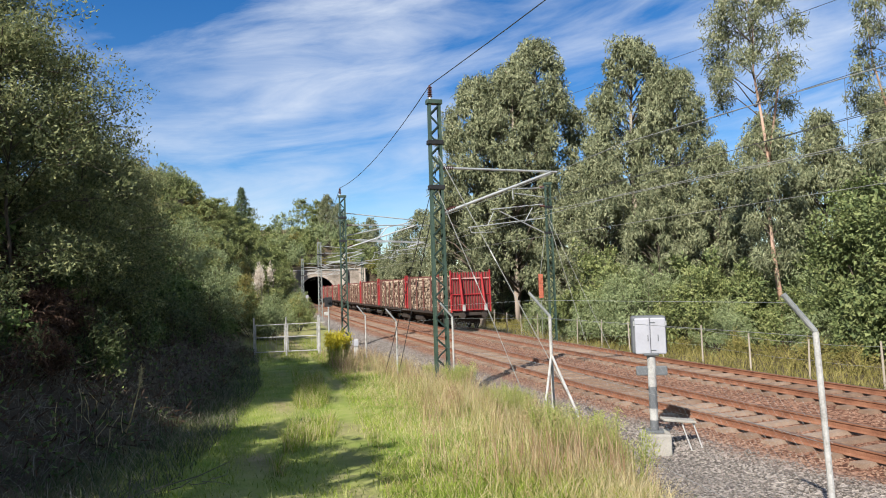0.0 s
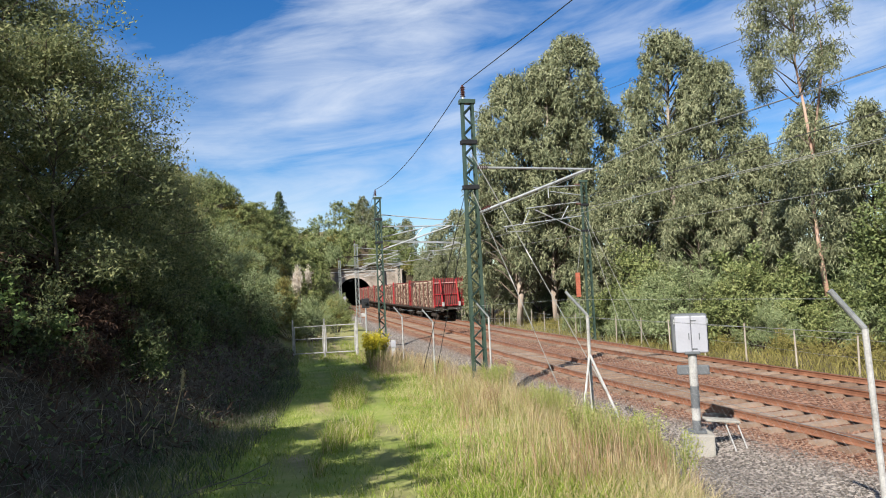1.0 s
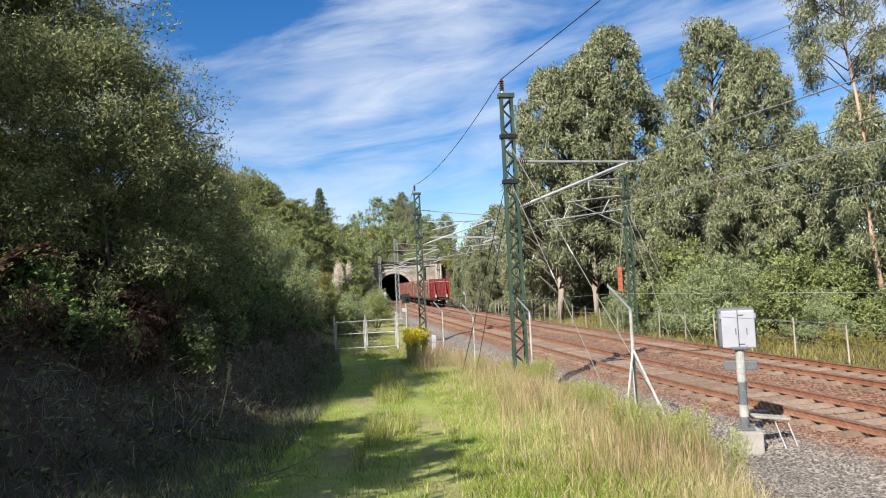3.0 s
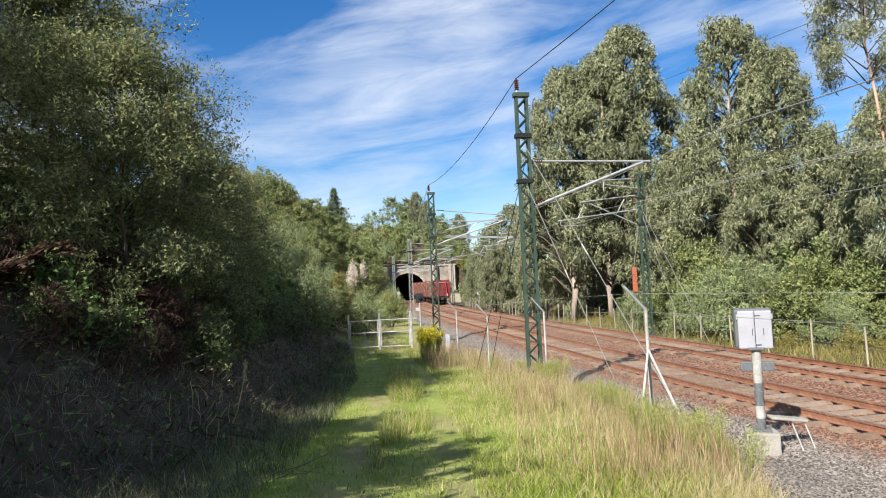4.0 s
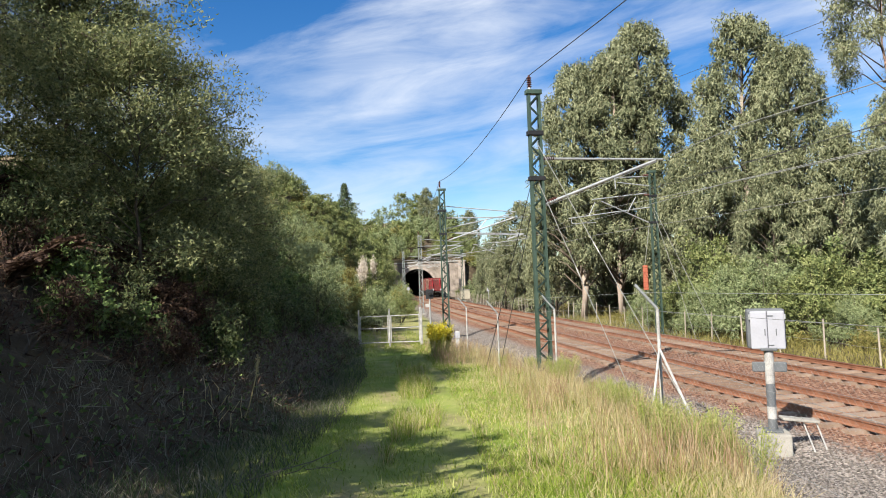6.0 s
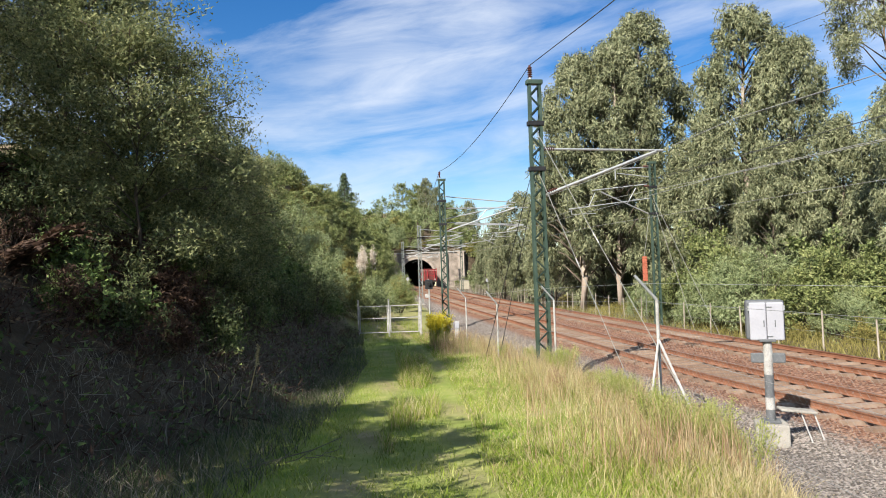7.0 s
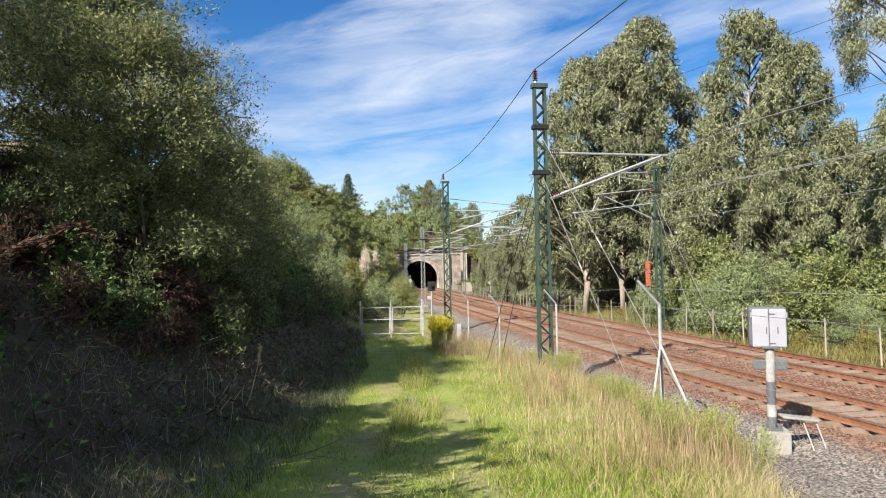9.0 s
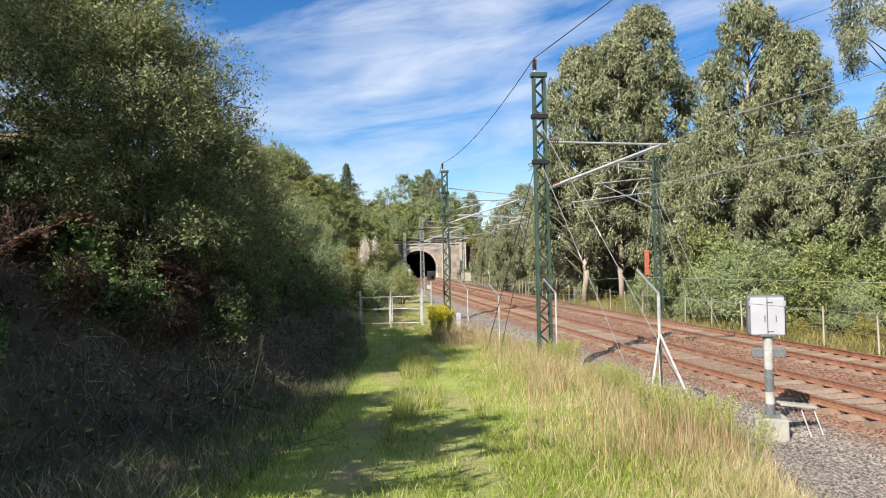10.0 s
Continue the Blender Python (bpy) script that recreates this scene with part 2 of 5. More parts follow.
# ---------- geometry ----------
class Geo:
    """Collects corners and faces for one mesh."""

    def __init__(self):
        self.v, self.f = [], []

    def add(self, v, f):
        k = len(self.v)
        self.v += [tuple(p) for p in v]
        self.f += [tuple(i + k for i in q) for q in f]
        return self

    def box(self, c, s, m=None):
        m = m or Matrix()
        c = Vector(c)
        v = [c + m @ Vector((s[0] / 2 * a, s[1] / 2 * b, s[2] / 2 * d)) for a in (-1, 1) for b in (-1, 1) for d in (-1, 1)]
        return self.add(v, [(0, 1, 3, 2), (4, 6, 7, 5), (0, 4, 5, 1), (2, 3, 7, 6), (0, 2, 6, 4), (1, 5, 7, 3)])

    def rim(self, c, s, b, m=None):
        """A box with its edges cut off by b."""
        m = m or Matrix()
        bm = bmesh.new()
        bmesh.ops.create_cube(bm, size=1, matrix=Matrix.Diagonal((*s, 1)))
        bmesh.ops.bevel(bm, geom=bm.edges[:], offset=b, segments=2, profile=0.5, affect="EDGES")
        bm.verts.index_update()
        self.add([Vector(c) + m @ v.co for v in bm.verts], [[v.index for v in f.verts] for f in bm.faces])
        bm.free()
        return self

    def tube(self, p, q, r0, r1=None, n=8):
        p, q, r1 = Vector(p), Vector(q), r0 if r1 is None else r1
        t = (q - p).to_track_quat("Z", "Y").to_matrix()
        v = []
        for c, r in ((p, r0), (q, r1)):
            v += [c + t @ Vector((r * math.cos(math.tau * i / n), r * math.sin(math.tau * i / n), 0)) for i in range(n)]
        f = [(i, (i + 1) % n, n + (i + 1) % n, n + i) for i in range(n)]
        return self.add(v, f + [tuple(range(n - 1, -1, -1)), tuple(range(n, 2 * n))])

    def line(self, pts, r0, r1=None, n=6):
        """A tapered tube along several points."""
        r1 = r0 if r1 is None else r1
        pts = [Vector(p) for p in pts]
        v, f, k = [], [], len(pts)
        for j, p in enumerate(pts):
            d = pts[min(j + 1, k - 1)] - pts[max(j - 1, 0)]
            t = d.to_track_quat("Z", "Y").to_matrix()
            r = r0 + (r1 - r0) * j / (k - 1)
            v += [p + t @ Vector((r * math.cos(math.tau * i / n), r * math.sin(math.tau * i / n), 0)) for i in range(n)]
        for j in range(k - 1):
            f += [(j * n + i, j * n + (i + 1) % n, j * n + n + (i + 1) % n, j * n + n + i) for i in range(n)]
        return self.add(v, f + [tuple(range(n - 1, -1, -1)), tuple(range((k - 1) * n, k * n))])

    def angle(self, p, q, w, t, side):
        """An angle iron from p to q with its two flanges along side and across it."""
        p, q = Vector(p), Vector(q)
        z = (q - p).normalized()
        x = (Vector(side) - z * z.dot(Vector(side))).normalized()
        y = z.cross(x)
        sec = [(0, 0), (w, 0), (w, t), (t, t), (t, w), (0, w)]
        v = [c + x * a + y * b for c in (p, q) for a, b in sec]
        return self.add(v, [(i, (i + 1) % 6, 6 + (i + 1) % 6, 6 + i) for i in range(6)] + [(5, 4, 3, 2, 1, 0), (6, 7, 8, 9, 10, 11)])


def mesh(name, geo, mat, smooth=False):
    me = bpy.data.meshes.new(name)
    me.from_pydata(geo.v, [], geo.f)
    for m in mat if isinstance(mat, (list, tuple)) else [mat]:
        me.materials.append(m)
    if smooth:
        me.polygons.foreach_set("use_smooth", [True] * len(me.polygons))
    me.update()
    return me


def part(name, geo, mat, parent=None, label="", kind="", smooth=False, m=None):
    ob = new(name, mesh(name, geo, mat, smooth))
    ob.parent = parent
    if m is not None:
        ob.matrix_basis = m
    return tagged(ob, label, "", "", kind)


def thing(name, m, label, category, group=""):
    ob = new(name)
    ob.empty_display_size = 0.2
    ob.matrix_basis = m
    return tagged(ob, label, category, group)


def array_mesh(name, v, f, mat, idx=None):
    """A mesh from arrays of corners and four-cornered faces."""
    me = bpy.data.meshes.new(name)
    v, f = np.asarray(v, np.float32), np.asarray(f, np.int32)
    me.vertices.add(len(v))
    me.vertices.foreach_set("co", v.ravel())
    k = f.shape[1]
    me.loops.add(f.size)
    me.loops.foreach_set("vertex_index", f.ravel())
    me.polygons.add(len(f))
    me.polygons.foreach_set("loop_start", np.arange(len(f), dtype=np.int32) * k)
    for m in mat if isinstance(mat, (list, tuple)) else [mat]:
        me.materials.append(m)
    if idx is not None:
        me.polygons.foreach_set("material_index", np.asarray(idx, np.int32))
    me.update(calc_edges=True)
    return me


def leaf_mesh(name, centre, way, length, width, mat, rng, face=None):
    """Many small leaves: each is a slim triangle from its stalk along its way, turned more or less to face outwards and up."""
    n = len(centre)
    way = way / np.linalg.norm(way, axis=1, keepdims=True)
    side = np.cross(way, rng.normal(size=(n, 3)) * (1.0 if face is None else 0.55) + (0.0 if face is None else face))
    side /= np.linalg.norm(side, axis=1, keepdims=True) + 1e-9
    L, W = np.asarray(length).reshape(-1, 1) * np.ones((n, 1)), np.asarray(width).reshape(-1, 1) * np.ones((n, 1))
    v = np.stack([centre + side * W / 2, centre + way * L, centre - side * W / 2], 1).reshape(-1, 3)
    return array_mesh(name, v, np.arange(3 * n).reshape(n, 3), mat)


def blade_mesh(name, base, height, width, lean, mat, rng):
    """Grass blades: two faces each, bent over by lean."""
    n = len(base)
    a = rng.uniform(0, math.tau, n)
    side = np.stack([np.cos(a), np.sin(a), np.zeros(n)], 1) * np.asarray(width).reshape(-1, 1) / 2 * np.ones((n, 1))
    b = rng.uniform(0, math.tau, n)
    out = np.stack([np.cos(b), np.sin(b), np.zeros(n)], 1) * (np.asarray(height) * np.asarray(lean) * rng.uniform(0.3, 1.3, n)).reshape(-1, 1)
    up = np.zeros((n, 3))
    up[:, 2] = height
    mid = base + up * 0.6 + out * 0.35
    tip = base + up + out
    v = np.stack([base - side, base + side, mid + side * 0.7, mid - side * 0.7, tip + side * 0.12, tip - side * 0.12], 1).reshape(-1, 3)
    k = np.arange(n).reshape(-1, 1) * 6
    f = np.concatenate([k + np.array([[0, 1, 2, 3]]), k + np.array([[3, 2, 4, 5]])], 1).reshape(-1, 4)
    return array_mesh(name, v, f, mat)


# ---------- lie of the land ----------
def far_line(y):
    """x of the far track's middle; rail tops are at z = 0."""
    y = np.minimum(y, 250.0)
    return 15.65 - 0.296 * y + 0.00021 * y * y + 0.0042 * np.clip(26.0 - y, 0, 40) ** 2


def slope_line(y):
    return -0.296 + 0.00042 * np.minimum(y, 250.0) - 0.0084 * np.clip(26.0 - y, 0, 40)


def track(y, u):
    """The place u metres right of the far track's middle."""
    k = float(slope_line(y))
    c = 1 / math.sqrt(1 + k * k)
    return Vector((float(far_line(y)) + u * c, y - u * k * c, 0.0))


def heading(y):
    return math.degrees(math.atan(-float(slope_line(y))))


def toe(y):
    """x at which the bank on the left begins."""
    y = np.asarray(y, float)
    return np.where(y < 11, -5.0 - 0.10 * (11 - y), np.where(y < 33, -5.0 - 0.2 * (y - 11), far_line(y) - far_line(33.0) - 9.4 + 4.2 * np.clip((y - 80) / 90, 0, 1)))


def smooth(x, a, b):
    t = np.clip((np.asarray(x, float) - a) / (b - a), 0, 1)
    return t * t * (3 - 2 * t)


def wobble(x, y):
    return (np.sin(x * 0.9 + 1.3 * np.sin(y * 0.37)) * np.cos(y * 0.71 + 0.6 * np.sin(x * 0.53)) + 0.5 * np.sin(x * 2.3 + y * 1.7) * np.cos(y * 2.1 - x * 0.6))


PORTAL_Y = 172.0


def grass_edge(y):
    """Where the grass gives way to the ballast."""
    return np.interp(y, [0, 12, 14, 17, 20.9, 23.6, 29.6, 33, 60, 200], [2.4, 2.2, 2.0, 1.5, 0.6, -0.9, -2.9, -4.4, -10.2, -44.0])


def ground(x, y):
    x, y = np.asarray(x, float), np.asarray(y, float)
    u = (x - far_line(y)) * 0.962
    terrace = np.interp(y, [-20, 0, 4, 8, 15, 25, 33, 60, 120], [1.7, 1.5, 1.2, 0.8, 0.35, 0.06, 0.0, -0.2, -0.6])
    left = terrace + (-0.45 - terrace) * smooth(x - grass_edge(y), -0.9, 2.0)
    bed = -0.24 + 0.0 * u
    z = np.where(u < -6.3, left + (bed - left) * smooth(u, -7.7, -6.4), bed)
    right = -0.75 + 0.012 * np.clip(u - 4, 0, 60)
    z = np.where(u > 1.9, bed + (right - bed) * smooth(u, 1.9, 3.2), z)
    z = z + np.where((u < -8.6) | (u > 4), 0.05 * wobble(x, y), 0.012 * wobble(x * 3, y * 3))
    d = toe(y) - x
    bank = 0.85 * np.clip(d, 0, 7) + 0.45 * np.clip(d - 7, 0, 14) + 0.1 * np.clip(d - 21, 0, 60)
    bank = bank + np.clip(0.9 * d, 0, 14) * smooth(y, 50, 140)
    z = z + np.where(d > 0, bank * (0.9 + 0.08 * wobble(x * 0.6, y * 0.6)), 0)
    hill = 10.0 + 0.33 * np.clip(y - PORTAL_Y, 0, 42) + 0.0 * x
    spread = 1 - smooth(u, 7, 22)
    z = np.where(y > PORTAL_Y + 0.4, np.maximum(z, hill * spread - 1.0), z)
    return z


def gz(x, y):
    return float(ground(x, y))


# ---------- the ground: one sheet ----------
def build_ground():
    ys = np.unique(np.concatenate([np.arange(-40, 0, 2.0), np.arange(0, 45, 0.4), np.arange(45, 120, 1.5), np.arange(120, 171, 3.0), [PORTAL_Y - 0.2, PORTAL_Y + 0.6], np.arange(176, 400, 8.0), np.geomspace(400, 3500, 14), -np.geomspace(42, 3000, 10)]))
    us = np.unique(np.concatenate([np.arange(-32, -10, 0.7), np.arange(-10, 5, 0.25), np.arange(5, 40, 1.5), np.geomspace(42, 3500, 16), -np.geomspace(34, 3500, 16)]))
    Y, U = np.meshgrid(ys, us, indexing="ij")
    X = far_line(Y) + U / 0.962
    Z = ground(X, Y)
    v = np.stack([X, Y, Z], -1).reshape(-1, 3)
    a, b = Y.shape
    i = (np.arange(a - 1).reshape(-1, 1) * b + np.arange(b - 1).reshape(1, -1)).ravel()
    f = np.stack([i, i + 1, i + b + 1, i + b], 1)
    c = v[f].mean(1)
    mid = np.abs(c[:, 1] - PORTAL_Y) < 0.75
    f = f[~(mid & (np.abs(c[:, 0] - PORTAL_X) < 7.5))]
    me = array_mesh("ground", v, f, M_GROUND)
    x, y, u = v[:, 0], v[:, 1], U.ravel()
    w = 0.25 * wobble(x * 1.4, y * 1.4)
    stone = smooth(x - grass_edge(y) + w, -0.3, 0.5) * (1 - smooth(u + w, 3.2, 4.2))
    rust = smooth(u + 0.6 * w, -6.9, -5.9) * (1 - smooth(u + 0.6 * w, 1.4, 2.4))
    turf = smooth(x - path_x(y) + w, -2.9, -1.7) * (1 - smooth(y, 90, 140)) * (1 - smooth(u, 3, 4)) + 0.0 * u
    open_air = 1 - smooth(y, PORTAL_Y - 0.5, PORTAL_Y + 0.4)
    off = x - path_x(y)
    ruts = np.maximum(np.exp(-((off + 0.75) / 0.3) ** 2), np.exp(-((off - 0.7) / 0.34) ** 2)) * (1 - smooth(y, 18, 34))
    earth = np.clip(ruts * (0.5 + 0.45 * wobble(x * 1.9, y * 0.8)) + smooth(-y, -7.5, -3) * np.exp(-((off - 0.5) / 0.9) ** 2), 0, 1) + (0.55 + 0.4 * np.exp(-((off - 0.3) / 1.0) ** 2)) * smooth(y, 29, 34) * (1 - smooth(u, -8.5, -7.5))
    stone, rust = stone * open_air, rust * open_air
    cover = me.color_attributes.new("cover", "FLOAT_COLOR", "POINT")
    cover.data.foreach_set("color", np.stack([stone, rust, turf, np.clip(earth, 0, 1)], 1).astype(np.float32).ravel())
    me.polygons.foreach_set("use_smooth", [True] * len(me.polygons))
    return tagged(new("ground", me), "grassy bank and stone ballast beside the railway", "ground", "", "structure")


def ground_material():
    """Soil, turf, grey ballast and rust-stained ballast, laid by what covers the ground."""
    m = bpy.data.materials.new("ground_cover")
    m.use_nodes = True
    n, l = m.node_tree.nodes, m.node_tree.links
    n.clear()
    out, bsdf = n.new("ShaderNodeOutputMaterial"), n.new("ShaderNodeBsdfPrincipled")
    bsdf.inputs["Roughness"].default_value, bsdf.inputs["Specular IOR Level"].default_value = 0.95, 0.15
    co, at = n.new("ShaderNodeTexCoord"), n.new("ShaderNodeAttribute")
    at.attribute_name = "cover"
    sep = n.new("ShaderNodeSeparateColor")
    l.new(at.outputs["Color"], sep.inputs[0])

    def blotch(scale, stops, kind="noise"):
        if kind == "noise":
            t = n.new("ShaderNodeTexNoise")
            t.inputs["Detail"].default_value = 8
            t.inputs["Roughness"].default_value = 0.65
            fac = t.outputs["Fac"]
        else:
            t = n.new("ShaderNodeTexVoronoi")
            fac = t.outputs["Color"]
        t.inputs["Scale"].default_value = scale
        l.new(co.outputs["Object"], t.inputs["Vector"])
        r = n.new("ShaderNodeValToRGB")
        while len(r.color_ramp.elements) < len(stops):
            r.color_ramp.elements.new(0.5)
        for i, c in enumerate(stops):
            r.color_ramp.elements[i].position = 0.25 + 0.5 * i / (len(stops) - 1)
            r.color_ramp.elements[i].color = (*c, 1)
        l.new(fac, r.inputs["Fac"])
        return r.outputs["Color"], t

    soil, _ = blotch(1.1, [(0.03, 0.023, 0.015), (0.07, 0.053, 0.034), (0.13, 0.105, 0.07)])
    turf, _ = blotch(0.8, [(0.085, 0.135, 0.018), (0.165, 0.23, 0.034), (0.25, 0.285, 0.07), (0.33, 0.285, 0.15)])
    grey, stones = blotch(23, [(0.085, 0.073, 0.062), (0.185, 0.157, 0.136), (0.335, 0.29, 0.25)], "stones")
    rust, _ = blotch(16, [(0.09, 0.04, 0.025), (0.20, 0.098, 0.06), (0.33, 0.19, 0.125)], "stones")
    bare, _ = blotch(2.6, [(0.13, 0.12, 0.05), (0.24, 0.19, 0.105), (0.38, 0.30, 0.20)])
    colour = soil
    for socket, cover in ((sep.outputs["Blue"], turf), (at.outputs["Alpha"], bare), (sep.outputs["Red"], grey), (sep.outputs["Green"], rust)):
        mix = n.new("ShaderNodeMixRGB")
        l.new(socket, mix.inputs["Fac"])
        l.new(colour, mix.inputs["Color1"])
        l.new(cover, mix.inputs["Color2"])
        colour = mix.outputs["Color"]
    l.new(colour, bsdf.inputs["Base Color"])
    bp = n.new("ShaderNodeBump")
    bp.inputs["Strength"].default_value, bp.inputs["Distance"].default_value = 0.9, 0.04
    clods = n.new("ShaderNodeTexNoise")
    clods.inputs["Scale"].default_value, clods.inputs["Detail"].default_value = 22.0, 6.0
    l.new(co.outputs["Object"], clods.inputs["Vector"])
    relief = n.new("ShaderNodeMixRGB")
    l.new(sep.outputs["Red"], relief.inputs["Fac"])
    l.new(clods.outputs["Fac"], relief.inputs["Color1"])
    l.new(stones.outputs["Distance"], relief.inputs["Color2"])
    l.new(relief.outputs["Color"], bp.inputs["Height"])
    l.new(bp.outputs["Normal"], bsdf.inputs["Normal"])
    l.new(bsdf.outputs[0], out.inputs["Surface"])
    return m


def path_x(y):
    """The middle of the trodden path."""
    return np.interp(y, [-10, 6, 14, 22, 33, 60, 120], [-0.3, -1.3, -2.7, -4.3, -7.4, -15, -32])


PORTAL_X = float(far_line(PORTAL_Y)) - 2.6
M_GROUND = ground_material()
build_ground()

RAIL_YS = [-14 + 4.0 * i for i in range(92)]


def rail_sweep(u, section):
    g = Geo()
    n = len(section)
    v, f = [], []
    for y in RAIL_YS:
        p, q = track(y, u), track(y, u + 1)
        a = (q - p).normalized()
        v += [p + a * s + Vector((0, 0, h)) for s, h in section]
    for j in range(len(RAIL_YS) - 1):
        f += [(j * n + i, j * n + (i + 1) % n, (j + 1) * n + (i + 1) % n, (j + 1) * n + i) for i in range(n)]
    return g.add(v, f)


WEB = [(-0.07, -0.17), (0.07, -0.17), (0.07, -0.155), (0.012, -0.135), (0.012, -0.045), (0.034, -0.035), (0.034, -0.008), (-0.034, -0.008), (-0.034, -0.035), (-0.012, -0.045), (-0.012, -0.135), (-0.07, -0.155)]
CAP = [(-0.033, -0.008), (0.033, -0.008), (0.026, 0.0), (-0.026, 0.0)]
TRACKS = (0.0, -4.3)
track_things = []
for k, uc in enumerate(TRACKS):
    tr = thing("railway_track", Matrix(), "rusty railway track on concrete sleepers in stained ballast", "railway track", "tracks of the double line")
    track_things.append(tr)
    for du in (-0.865, 0.865):
        r = part("rail", rail_sweep(uc + du, WEB), M_RUST, tr, "rust-brown steel rail")
        part("rail_head", rail_sweep(uc + du, CAP), M_HEAD, r, "worn rail head")


# ---------- tunnel ----------
def arch(r, spring, n=24, foot=-0.6):
    pts = [(-r * 0.94, foot)]
    for i in range(n + 1):
        a = math.pi + 0.28 - (math.pi + 0.56) * i / n
        pts.append((r * math.cos(a), spring + r * math.sin(a)))
    return pts + [(r * 0.94, foot)]


def build_tunnel():
    tun = thing("tunnel_portal", pose(PORTAL_X, PORTAL_Y, 0), "stone tunnel portal with a wide dark arched mouth", "tunnel")
    inner, outer = arch(4.55, 2.15), arch(5.1, 2.15)
    n = len(inner)
    # bore
    bore = Geo()
    v, f = [], []
    for j in range(22):
        y = PORTAL_Y + 10.0 * j
        s = float(far_line(y)) - float(far_line(PORTAL_Y))
        v += [(x + s, y - PORTAL_Y, z) for x, z in inner]
    for j in range(21):
        f += [(j * n + i, j * n + i + 1, (j + 1) * n + i + 1, (j + 1) * n + i) for i in range(n - 1)]
        f.append((j * n, (j + 1) * n, (j + 1) * n + n - 1, j * n + n - 1))
    f.append(tuple(21 * n + i for i in range(n)))
    part("bore", bore.add(v, f), M_LINING, tun, "sooty tunnel lining")
    # wall face round the mouth
    wall = Geo()
    L, R, T, B = -7.5, 12.5, 8.2, -1.0
    rows = [(-0.3, 0.5)]
    for y0, y1 in rows:
        ring = []
        for x, z in outer:
            k = 99.0
            dx, dz = x, z - 2.15
            for lim, comp in ((R, dx) if dx > 0 else (L, dx), (T - 2.15, dz) if dz > 0 else (B - 2.15, dz)):
                if abs(comp) > 1e-6:
                    k = min(k, lim / comp)
            ring.append((dx * k, 2.15 + dz * k))
        for y in (y0, y1):
            wall.v += [(x, y, z) for x, z in outer] + [(x, y, z) for x, z in ring]
        for i in range(n - 1):
            wall.f += [(i, i + 1, n + i + 1, n + i), (2 * n + i, 3 * n + i, 3 * n + i + 1, 2 * n + i + 1), (n + i, n + i + 1, 3 * n + i + 1, 3 * n + i), (i, 2 * n + i, 2 * n + i + 1, i + 1)]
    part("wall", wall, M_STONE, tun, "weathered stone headwall")
    # voussoirs
    for i in range(1, n - 2):
        g = Geo()
        (a, b), (c, d) = inner[i], inner[i + 1]
        (e, h), (k, l) = outer[i], outer[i + 1]
        pts = [(a, b), (c, d), (k, l), (e, h)]
        mx, mz = sum(p[0] for p in pts) / 4, sum(p[1] for p in pts) / 4
        pts = [(mx + (p[0] - mx) * 0.97, mz + (p[1] - mz) * 0.97) for p in pts]
        g.add([(x, -0.42, z) for x, z in pts] + [(x, 0.4, z) for x, z in pts], [(3, 2, 1, 0), (4, 5, 6, 7), (0, 1, 5, 4), (1, 2, 6, 5), (2, 3, 7, 6), (3, 0, 4, 7)])
        part("arch_stone", g, M_STONE, tun)
    part("coping", Geo().rim((2.5, -0.05, 8.3), (20.2, 1.1, 0.3), 0.05), M_CONCRETE, tun, "pale stone coping")
    for x in (7.0, 11.5):
        part("buttress", Geo().rim((x, -0.75, 3.7), (1.7, 1.0, 9.4), 0.08), M_STONE, tun, "stone buttress")
    return tun


build_tunnel()


